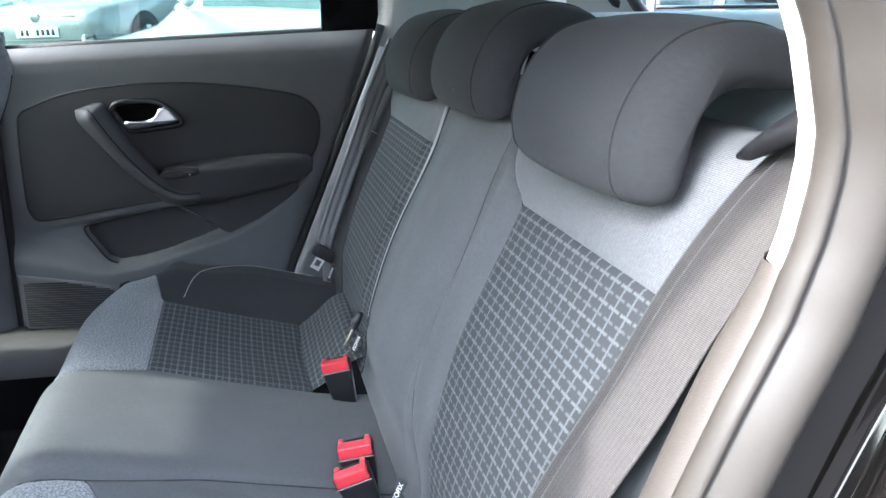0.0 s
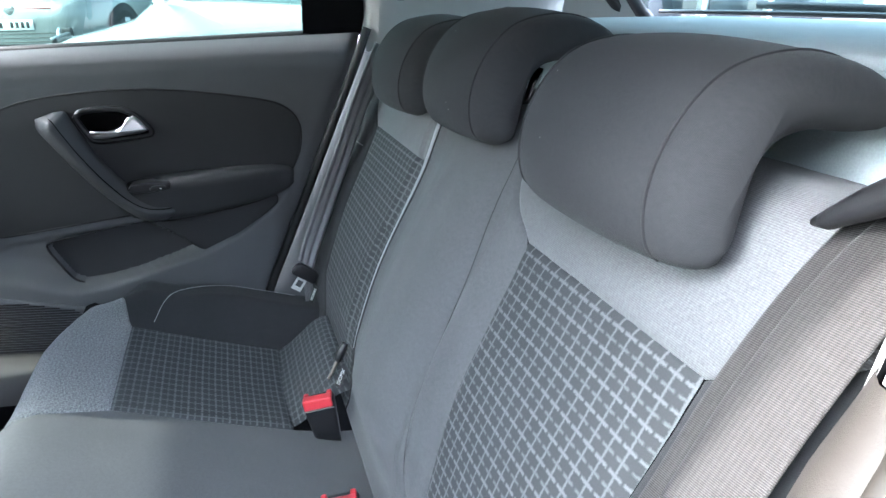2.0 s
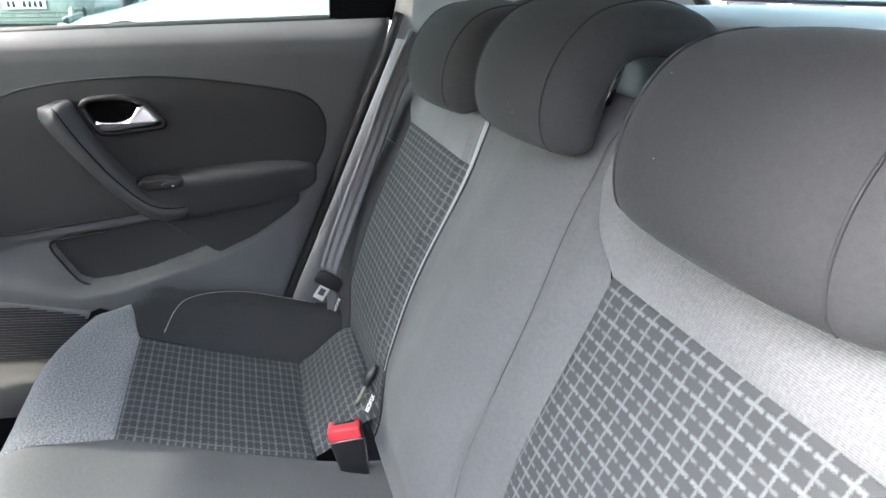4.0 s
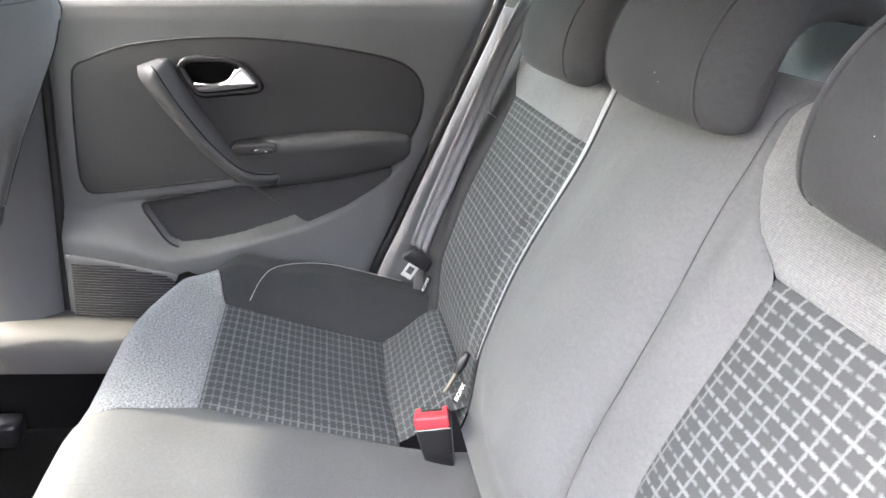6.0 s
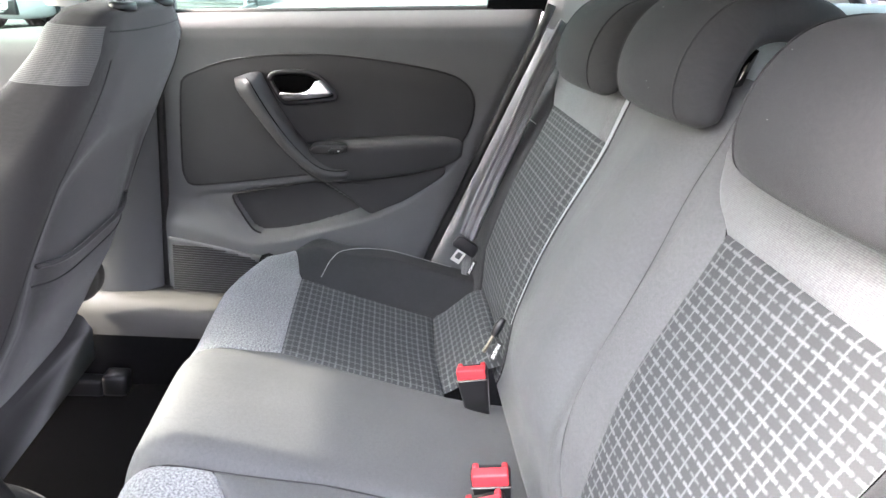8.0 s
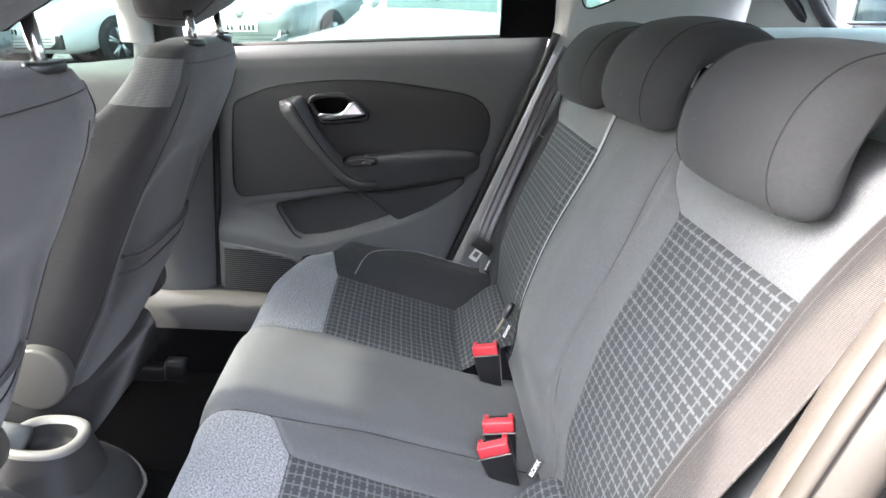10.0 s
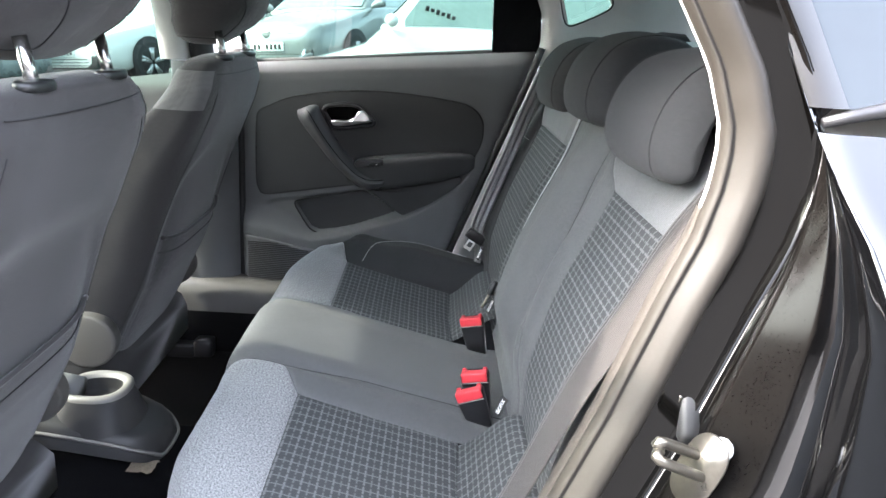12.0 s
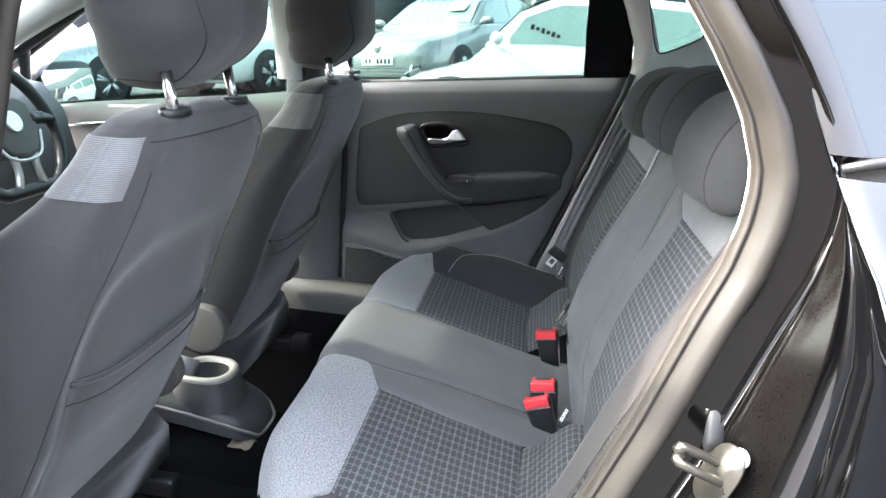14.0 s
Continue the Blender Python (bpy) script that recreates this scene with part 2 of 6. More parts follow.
# ------------------------------------------------------------ mesh helpers


def finish(ob, mat, smooth=True):
    for mm in (mat if isinstance(mat, (list, tuple)) else [mat]):
        ob.data.materials.append(mm)
    if smooth:
        for p in ob.data.polygons:
            p.use_smooth = True
    return ob


def link_mesh(name, verts, faces, mat, parent=None, label="", uvs=None, smooth=True):
    me = bpy.data.meshes.new(name)
    me.from_pydata([tuple(v) for v in verts], [], [tuple(f) for f in faces])
    if uvs is not None:
        layer = me.uv_layers.new(name="UVMap")
        for lp in me.loops:
            layer.data[lp.index].uv = uvs[lp.vertex_index]
    me.update()
    ob = new(name, me)
    if parent is not None:
        ob.parent = parent
    if label:
        tagged(ob, label)
    return finish(ob, mat, smooth)


def part(name, bm, material, parent=None, label="", smooth=True):
    me = bpy.data.meshes.new(name)
    bmesh.ops.recalc_face_normals(bm, faces=bm.faces)
    bm.to_mesh(me)
    bm.free()
    ob = new(name, me)
    if parent is not None:
        ob.parent = parent
    if label:
        tagged(ob, label)
    return finish(ob, material, smooth)


def thing(name, label, category, kind="", group="", at=(0, 0, 0)):
    ob = new(name)
    ob.location = at
    ob.empty_display_size = 0.05
    return tagged(ob, label, category, group, kind)


def spline(points, n):
    """n points at even steps along a smooth line through the points."""
    P = np.array(points, float)
    if len(P) == 2:
        return [P[0] + (P[1] - P[0]) * i / (n - 1) for i in range(n)]
    Q = np.vstack([2 * P[0] - P[1], P, 2 * P[-1] - P[-2]])
    dense = []
    for i in range(1, len(Q) - 2):
        for s in np.linspace(0, 1, 16, endpoint=False):
            a, b_, c, d = Q[i - 1], Q[i], Q[i + 1], Q[i + 2]
            dense.append(0.5 * (2 * b_ + (c - a) * s + (2 * a - 5 * b_ + 4 * c - d) * s * s + (3 * b_ - a - 3 * c + d) * s ** 3))
    dense.append(Q[-2])
    D = np.array(dense)
    L = np.concatenate([[0], np.cumsum(np.linalg.norm(np.diff(D, axis=0), axis=1))])
    t = np.linspace(0, L[-1], n)
    return [np.array([np.interp(x, L, D[:, k]) for k in range(D.shape[1])]) for x in t]


def loft(name, rows, mat, parent=None, label="", closed=False, caps=False, uv=None, smooth=True):
    """A skin over rows of points, all rows of one length."""
    n = len(rows[0])
    verts = [p for r in rows for p in r]
    faces = []
    for i in range(len(rows) - 1):
        for j in range(n if closed else n - 1):
            k = (j + 1) % n
            faces.append((i * n + j, i * n + k, (i + 1) * n + k, (i + 1) * n + j))
    if caps:
        faces.append(tuple(range(n))[::-1])
        faces.append(tuple((len(rows) - 1) * n + j for j in range(n)))
    uvs = None
    if uv == "len":
        R = np.array([[np.array(p, float) for p in r] for r in rows])
        v = np.concatenate([[0], np.cumsum(np.linalg.norm(np.diff(R, axis=0), axis=2).mean(axis=1))])
        u = np.concatenate([[0], np.cumsum(np.linalg.norm(np.diff(R, axis=1), axis=2).mean(axis=0))])
        uvs = [(u[j], v[i]) for i in range(len(rows)) for j in range(n)]
    return link_mesh(name, verts, faces, mat, parent, label, uvs, smooth)


def tube(name, points, radius, mat, parent=None, label="", sides=8, n=None, squash=1.0):
    pts = spline(points, n or max(4, 4 * len(points)))
    rows = []
    s = None
    for i, p in enumerate(pts):
        a = Vector(pts[max(i - 1, 0)])
        b = Vector(pts[min(i + 1, len(pts) - 1)])
        d = (b - a).normalized()
        if s is None:
            s = d.cross(Vector((0, 0, 1)))
            if s.length < 0.3:
                s = d.cross(Vector((1, 0, 0)))
        s = (s - d * s.dot(d)).normalized()
        w = s.cross(d)
        r = radius if isinstance(radius, (int, float)) else np.interp(i / (len(pts) - 1), np.linspace(0, 1, len(radius)), radius)
        rows.append([Vector(p) + (s * math.cos(q) + w * math.sin(q) * squash) * r for q in np.linspace(0, 2 * math.pi, sides, endpoint=False)])
    return loft(name, rows, mat, parent, label, closed=True, caps=True)


def box_bm(size, centre=(0, 0, 0), bevel=0.004, seg=2, m=None):
    bm = bmesh.new()
    bmesh.ops.create_cube(bm, size=1.0)
    bmesh.ops.scale(bm, vec=size, verts=bm.verts)
    if bevel:
        bmesh.ops.bevel(bm, geom=bm.edges[:], offset=min(bevel, min(size) * 0.45), segments=seg, affect="EDGES", profile=0.6)
    bmesh.ops.translate(bm, vec=centre, verts=bm.verts)
    if m is not None:
        bmesh.ops.transform(bm, matrix=m, verts=bm.verts)
    return bm


def box(name, size, centre, mat, parent=None, label="", bevel=0.004, seg=2, turn=None):
    m = None
    if turn is not None:
        m = Matrix.Translation(centre) @ turn
        centre = (0, 0, 0)
    return part(name, box_bm(size, centre, bevel, seg, m), mat, parent, label)


def disc_bm(r, depth, m, sides=32, bevel=0.002):
    bm = bmesh.new()
    bmesh.ops.create_cone(bm, cap_ends=True, segments=sides, radius1=r, radius2=r, depth=depth)
    if bevel:
        es = [e for e in bm.edges if abs(e.verts[0].co.z - e.verts[1].co.z) < 1e-6]
        bmesh.ops.bevel(bm, geom=es, offset=bevel, segments=2, affect="EDGES", profile=0.6)
    bmesh.ops.transform(bm, matrix=m, verts=bm.verts)
    return bm


def prism_bm(outline, depth, m, bevel=0.002, seg=2):
    """A plate of an outline in its xy plane, depth thick along z, at the pose m."""
    bm = bmesh.new()
    vs = [bm.verts.new((x, y, 0)) for x, y in outline]
    f = bm.faces.new(vs)
    r = bmesh.ops.extrude_face_region(bm, geom=[f])
    bmesh.ops.translate(bm, vec=(0, 0, depth), verts=[v for v in r["geom"] if isinstance(v, bmesh.types.BMVert)])
    if bevel:
        es = [e for e in bm.edges if abs(e.verts[0].co.z - e.verts[1].co.z) < 1e-6 and e.verts[0].co.z > depth * 0.5]
        bmesh.ops.bevel(bm, geom=es, offset=bevel, segments=seg, affect="EDGES", profile=0.6)
    bmesh.ops.transform(bm, matrix=m, verts=bm.verts)
    return bm


def text_mesh(name, words, size, m, mat, parent=None, depth=0.0004):
    cu = bpy.data.curves.new(name, "FONT")
    cu.body, cu.size, cu.align_x, cu.align_y, cu.extrude = words, size, "CENTER", "CENTER", depth
    tmp = bpy.data.objects.new("tmp", cu)
    scene.collection.objects.link(tmp)
    me = bpy.data.meshes.new_from_object(tmp.evaluated_get(bpy.context.evaluated_depsgraph_get()))
    bpy.data.objects.remove(tmp)
    me.transform(m)
    ob = new(name, me)
    ob.parent = parent
    me.materials.clear()
    me.materials.append(mat)
    return ob


def smoothstep(a, b, x):
    s = min(1.0, max(0.0, (x - a) / (b - a)))
    return s * s * (3 - 2 * s)


def lerp_list(pairs, x):
    xs, ys = zip(*pairs)
    return float(np.interp(x, xs, ys))

# ------------------------------------------------------------ rear bench: shapes shared by its covers
BO = Vector((0.070, 0.0, 0.550))                 # foot of the backrest
BS = Vector((0.3387, 0.0, 0.9409))               # up along the backrest
BN = Vector((-0.9409, 0.0, 0.3387))              # out of the backrest, forwards
ROLL_AT, ROLL_R = 0.478, 0.055


def back_relief(y, s):
    d = 0.0
    k = smoothstep(-0.02, 0.10, s) * (1 - 0.6 * smoothstep(0.36, 0.47, s))
    d += 0.018 * k * smoothstep(0.135, 0.215, -(y + 0.33))              # outer bolster, near seat
    d -= 0.9 * max(0.0, -y - 0.565) ** 1.5
    d += 0.012 * k * smoothstep(0.135, 0.215, y - 0.385)                # outer bolster, far seat
    d -= 0.9 * max(0.0, y - 0.625) ** 1.5
    if -0.19 < y < 0.243:
        d += 0.026 * k * smoothstep(-0.150, -0.03, y) + 0.010 * k * smoothstep(-0.19, -0.13, y) - 0.042 * k * smoothstep(0.01, 0.20, y) - 0.007 * k * math.exp(-((y + 0.120) / 0.012) ** 2)
    d += 0.012 * math.sin(math.pi * min(1, max(0, s / 0.40))) ** 2
    d -= 0.030 * (1 - smoothstep(-0.04, 0.09, s))
    return d


def back_at(y, s, lift=0.0):
    d = back_relief(y, min(s, ROLL_AT)) + lift
    if s <= ROLL_AT:
        p = BO + BS * s + BN * d
    else:
        a = (s - ROLL_AT) / ROLL_R
        b = min(a, 1.25)
        p = BO + BS * (ROLL_AT + ROLL_R * math.sin(b) + lift * math.sin(b)) + BN * (d * math.cos(b) - ROLL_R * (1 - math.cos(b)))
        if a > b:
            p = p + Vector((0.98, 0, -0.12)) * (a - b) * ROLL_R
    return Vector((p.x, y, p.z))


CUSHION = spline([(-0.372, 0.300), (-0.398, 0.38), (-0.412, 0.46), (-0.408, 0.52), (-0.388, 0.556), (-0.352, 0.565), (-0.270, 0.545), (-0.13, 0.507), (0.0, 0.475), (0.06, 0.462), (0.13, 0.455)], 160)
CX = np.array([p[0] for p in CUSHION])
CZ = np.array([p[1] for p in CUSHION])
CL = np.concatenate([[0], np.cumsum(np.hypot(np.diff(CX), np.diff(CZ)))])


def cushion_s(x):
    """The length along the cushion's line at which its top lies at x."""
    i0 = int(np.argmax(CZ))
    return float(np.interp(x, CX[i0:], CL[i0:])) if x > CX[i0] else float(np.interp(-x, -CX[40:i0 + 1], CL[40:i0 + 1]))


def cushion_relief(y, s):
    d = 0.0
    front = smoothstep(0.285, 0.42, s)
    rear = 1 - 0.5 * smoothstep(0.50, 0.62, s)
    d += 0.034 * front * rear * smoothstep(0.155, 0.225, -(y + 0.335))
    d -= 3.0 * max(0.0, -y - 0.575) ** 1.6
    d += (0.040 + 0.022 * smoothstep(0.43, 0.58, s)) * front * smoothstep(0.155, 0.235, y - 0.335)
    d -= 2.2 * max(0.0, y - 0.612) ** 1.6 + 1.6 * (1 - front) * max(0.0, y - 0.53) ** 1.5
    if -0.19 < y < 0.20:
        d += 0.010 * (smoothstep(-0.19, -0.05, y) - smoothstep(0.10, 0.20, y))
    d -= 0.012 * math.exp(-((y + 0.105) / 0.014) ** 2) * smoothstep(0.0, 0.2, s) * 0.5
    # each seat dips a little in its middle
    for c in (-0.335, 0.335):
        d -= 0.008 * math.exp(-((y - c) / 0.10) ** 2) * front
    return d


def cushion_at(y, s, lift=0.0):
    x, z = np.interp(s, CL, CX), np.interp(s, CL, CZ)
    e = 0.006
    tx, tz = np.interp(s + e, CL, CX) - np.interp(s - e, CL, CX), np.interp(s + e, CL, CZ) - np.interp(s - e, CL, CZ)
    n = Vector((-tz, 0, tx)).normalized()
    d = cushion_relief(y, s) + lift
    # the front edge curves back towards the doors
    back = 0.9 * max(0.0, abs(y - 0.01) - 0.36) ** 1.6 * (1 - smoothstep(0.20, 0.42, s))
    return Vector((x + back, y, z)) + n * d


def cover(name, at, s0, s1, y0, y1, mat, parent, label="", cell=0.0065, dip=0.0045, width=0.006, sides=(1, 1, 1, 1), wrinkle=0.0006):
    """A cloth cover over a shape: y runs between two lines y0(s), y1(s), and it sinks into its seams."""
    f0 = y0 if callable(y0) else (lambda s: lerp_list(y0, s)) if isinstance(y0, list) else (lambda s: y0)
    f1 = y1 if callable(y1) else (lambda s: lerp_list(y1, s)) if isinstance(y1, list) else (lambda s: y1)
    nv = max(6, int((s1 - s0) / cell))
    nu = max(6, int(max(abs(f1(s0) - f0(s0)), abs(f1(s1) - f0(s1)), abs(f1((s0 + s1) / 2) - f0((s0 + s1) / 2))) / cell))
    # closer rows next to the seams
    us = [0.5 - 0.5 * math.cos(math.pi * i / nu) * (0.35 + 0.65 * abs(math.cos(math.pi * i / nu))) for i in range(nu + 1)]
    vs = [0.5 - 0.5 * math.cos(math.pi * i / nv) * (0.35 + 0.65 * abs(math.cos(math.pi * i / nv))) for i in range(nv + 1)]
    us[0], us[-1], vs[0], vs[-1] = 0, 1, 0, 1
    rows, uvs = [], []
    for v in vs:
        s = s0 + (s1 - s0) * v
        a, b = f0(s), f1(s)
        row = []
        for u in us:
            y = a + (b - a) * u
            ds = [abs(b - a) * u if sides[0] else 9, abs(b - a) * (1 - u) if sides[1] else 9, (s1 - s0) * v if sides[2] else 9, (s1 - s0) * (1 - v) if sides[3] else 9]
            lift = -dip * math.exp(-min(ds) / width)
            lift += wrinkle * noise.noise(Vector((y * 30, s * 30, 3.0))) + 0.5 * wrinkle * noise.noise(Vector((y * 110, s * 60, 7.0)))
            row.append(at(y, s, lift))
            uvs.append((y, s))
        rows.append(row)
    verts = [p for r in rows for p in r]
    n = len(us)
    faces = [(i * n + j, i * n + j + 1, (i + 1) * n + j + 1, (i + 1) * n + j) for i in range(len(vs) - 1) for j in range(n - 1)]
    return link_mesh(name, verts, faces, mat, parent, label, uvs)


def stitch(name, at, pts, mat, parent, lift=0.0006, radius=0.0007, n=40, label=""):
    line = spline(pts, n)
    return tube(name, [at(p[0], p[1], lift) for p in line], radius, mat, parent, label, sides=5, n=n)


# ------------------------------------------------------------ rear backrest, in two parts
rear_seat = thing("rear_bench_seat", "rear bench seat in charcoal, checked and light grey cloth", "car seat")
shells = []
for ya, yb in ((-0.595, 0.212), (0.222, 0.655)):
    rows = []
    for y in (ya, yb):
        line = [BO + BS * s + BN * -0.036 for s in np.linspace(-0.05, 0.50, 8)]
        rows.append([Vector((q.x, y, q.z)) for q in line] + [Vector((0.30, y, 1.030)), Vector((0.345, y, 1.00)), Vector((0.20, y, 0.50))])
    shells.append(loft("backrest", rows, M_CARPET, rear_seat, "dark felt seat back", closed=True, caps=True))
near_back, far_back = shells
S_YOKE = 0.383
split = [(-0.05, 0.199), (0.20, 0.204), (0.37, 0.208), (0.60, 0.214)]
split_f = [(a, b + 0.007) for a, b in split]
seam_c = [(-0.05, -0.215), (0.01, -0.190), (0.05, -0.160), (0.13, -0.134), (0.25, -0.121), (0.400, -0.106), (0.437, -0.101), (0.48, -0.098), (0.60, -0.098)]
ins_l = [(-0.05, -0.235), (0.03, -0.226), (0.20, -0.196), (S_YOKE, -0.185)]
cover("insert", back_at, -0.05, S_YOKE, [(-0.05, -0.462), (0.2, -0.466), (S_YOKE, -0.472)], ins_l, M_CHECK, near_back, "checked dark grey cloth insert")
yoke_r = [(S_YOKE, -0.474), (0.40, -0.505), (0.43, -0.560), (0.46, -0.588), (0.64, -0.592)]
yoke_l = [(S_YOKE, -0.185), (0.405, -0.152), (0.43, -0.125), (0.45, -0.112), (0.50, -0.106), (0.64, -0.106)]
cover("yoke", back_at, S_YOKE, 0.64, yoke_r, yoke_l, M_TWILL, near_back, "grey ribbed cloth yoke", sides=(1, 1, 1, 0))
cover("bolster", back_at, -0.05, 0.46, lambda s: -0.605 if s < 0.40 else -0.605, lambda s: lerp_list([(-0.05, -0.462), (0.2, -0.466), (S_YOKE, -0.474), (0.40, -0.505), (0.43, -0.560), (0.46, -0.588)], s), M_KNIT, near_back, "charcoal knit bolster", sides=(0, 1, 1, 1))
cover("side_strip", back_at, -0.05, 0.60, lambda s: lerp_list(ins_l + yoke_l[1:], s), seam_c, M_CENTRE, near_back, "charcoal cloth strip", sides=(1, 1, 1, 0))
cover("centre_panel", back_at, -0.05, 0.64, seam_c, split, M_CENTRE, near_back, "plain charcoal cloth centre panel", sides=(1, 1, 1, 0))
f_out = [(-0.05, 0.492), (0.03, 0.497), (0.20, 0.515), (S_YOKE, 0.545)]
cover("insert", back_at, -0.05, S_YOKE, split_f, f_out, M_CHECK, far_back, "checked dark grey cloth insert")
fy_out = [(S_YOKE, 0.545), (0.41, 0.575), (0.44, 0.600), (0.64, 0.61)]
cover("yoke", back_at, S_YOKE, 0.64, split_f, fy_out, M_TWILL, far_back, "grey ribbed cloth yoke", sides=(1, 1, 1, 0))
cover("bolster", back_at, -0.05, 0.60, lambda s: lerp_list(f_out + fy_out[1:], s), 0.668, M_KNIT, far_back, "charcoal knit bolster", sides=(1, 0, 1, 0))
# light piping down the edge at the split, and the stitched line across the far bolster
tube("piping", [back_at(lerp_list(split, s) + 0.0035, s, -0.001) for s in np.linspace(0.06, 0.47, 12)], [0.0008, 0.0012, 0.0016, 0.0028, 0.0045], surface("grey_piping", (0.28, 0.29, 0.30), 0.5, grain=600, bump=0.2), far_back, "pale grey piping", sides=6, n=40)
tube("piping", [back_at(lerp_list(split, s) - 0.0005, s, -0.003) for s in np.linspace(-0.02, 0.47, 12)], 0.0024, M_DTHREAD, near_back, "", sides=6, n=40)
stitch("seam", back_at, [(0.56, 0.335), (0.60, 0.335), (0.66, 0.338)], M_THREAD, far_back)
stitch("seam", back_at, [(lerp_list(seam_c, s), s) for s in np.linspace(0.0, 0.50, 14)], M_DTHREAD, near_back, lift=-0.004, radius=0.0006)

# ------------------------------------------------------------ rear cushion
SX = cushion_s(-0.268)
SC = cushion_s(0.0)
SE = float(CL[-1]) - 0.004
rows = []
for y in (-0.600, 0.640):
    rows.append([Vector((q.x, y, q.z)) for q in [cushion_at(0.335, s, -0.035) for s in np.linspace(0.0, SE, 14)]] + [Vector((0.12, y, 0.30)), Vector((-0.33, y, 0.28))])
bench = loft("seat_cushion", rows, M_CARPET, rear_seat, "dark felt seat base", closed=True, caps=True)
n_in = [(SX, -0.184), (SC, -0.195)]
n_seam = [(0.0, -0.118), (cushion_s(-0.377), -0.116), (cushion_s(-0.177), -0.092), (SC, -0.090), (SE, -0.10)]
near_tip = cushion_s(-0.305)


def near_patch_in(s):
    if s < near_tip:
        return lerp_list(n_seam, s) - 0.001
    return lerp_list([(near_tip, lerp_list(n_seam, near_tip) - 0.001), (SX, -0.184)], s)


def near_patch_out(s):
    return lerp_list([(0.0, -0.60), (cushion_s(-0.32), -0.585), (SX, -0.487)], s)


cover("front_panel", cushion_at, 0.0, SX, near_patch_out, near_patch_in, M_YOKE, bench, "light grey melange cloth nose", sides=(1, 1, 0, 1))
cover("insert", cushion_at, SX, SC, [(SX, -0.487), (SC, -0.485)], n_in, M_CHECK, bench, "checked dark grey cloth insert")
cover("side_strip", cushion_at, near_tip, SE, lambda s: lerp_list([(near_tip, lerp_list(n_seam, near_tip) - 0.003), (SX, -0.184), (SC, -0.195), (SE, -0.20)], s), n_seam, M_CENTRE, bench, "charcoal cloth strip")
cover("bolster", cushion_at, cushion_s(-0.32), SE, -0.625, lambda s: lerp_list([(cushion_s(-0.32), -0.586), (SX, -0.487), (SE, -0.485)], s), M_KNIT, bench, "charcoal knit bolster", sides=(0, 1, 1, 0))
f_in = [(0.0, 0.146), (cushion_s(-0.385), 0.152), (cushion_s(-0.365), 0.156), (cushion_s(-0.326), 0.166), (SX, 0.194), (SC, 0.191), (SE, 0.200)]
cover("centre_panel", cushion_at, 0.0, SE, n_seam, f_in, M_CENTRE, bench, "plain charcoal cloth centre panel", sides=(1, 1, 0, 0))


def far_patch_out(s):
    return lerp_list([(0.0, 0.63), (cushion_s(-0.325), 0.605), (SX, 0.488)], s)


cover("front_panel", cushion_at, 0.0, SX, f_in, far_patch_out, M_YOKE, bench, "light grey melange cloth nose", sides=(1, 1, 0, 1))
cover("insert", cushion_at, SX, SC, f_in, [(SX, 0.488), (SC, 0.481)], M_CHECK, bench, "checked dark grey cloth insert")
cover("bolster", cushion_at, cushion_s(-0.325), SE, lambda s: lerp_list([(cushion_s(-0.325), 0.606), (SX, 0.489), (SC, 0.482), (SE, 0.49)], s), 0.665, M_KNIT, bench, "charcoal knit bolster", sides=(1, 0, 1, 0))
stitch("seam", cushion_at, [(0.505, cushion_s(-0.232)), (0.545, cushion_s(-0.222)), (0.590, cushion_s(-0.195)), (0.612, cushion_s(-0.15)), (0.620, cushion_s(-0.05)), (0.620, cushion_s(0.03))], M_THREAD, bench)
stitch("seam", cushion_at, [(lerp_list(n_seam, s), s) for s in np.linspace(0.02, SE, 14)], M_DTHREAD, bench, lift=-0.004, radius=0.0012)
# raised rear lips of the two seats
for ya, yb in ((-0.485, -0.198), (0.205, 0.490)):
    prof = spline([(-0.012, 0.462), (0.010, 0.480), (0.036, 0.512), (0.060, 0.540), (0.082, 0.552), (0.104, 0.545)], 22)
    rows, uvs = [], []
    L = 0.0
    for i, q in enumerate(prof):
        if i:
            L += float(np.hypot(*(np.array(q) - np.array(prof[i - 1]))))
        row = []
        for j in range(37):
            u = j / 36
            y = ya + (yb - ya) * u
            e = min(u, 1 - u) * abs(yb - ya)
            drop = 0.020 * math.exp(-e / 0.012) + 0.010 * math.exp(-e / 0.05)
            k = i / 21
            row.append(Vector((q[0] + drop * 0.6 * k, y, q[1] - drop * k)))
            uvs.append((y, L + SC))
        rows.append(row)
    n = 37
    link_mesh("rear_lip", [p for r in rows for p in r], [(i * n + j, i * n + j + 1, (i + 1) * n + j + 1, (i + 1) * n + j) for i in range(21) for j in range(n - 1)], M_CHECK, bench, "checked dark grey cloth lip", uvs)

# ------------------------------------------------------------ rear head restraints
rng = random.Random(11)
HR = [(0.172, 0.972), (0.160, 0.976), (0.151, 0.990), (0.147, 1.015), (0.152, 1.045), (0.166, 1.074), (0.190, 1.099), (0.222, 1.115), (0.258, 1.121), (0.292, 1.116), (0.314, 1.102), (0.318, 1.086), (0.308, 1.075), (0.282, 1.072), (0.246, 1.073), (0.220, 1.064), (0.204, 1.044), (0.195, 1.012), (0.187, 0.982)]


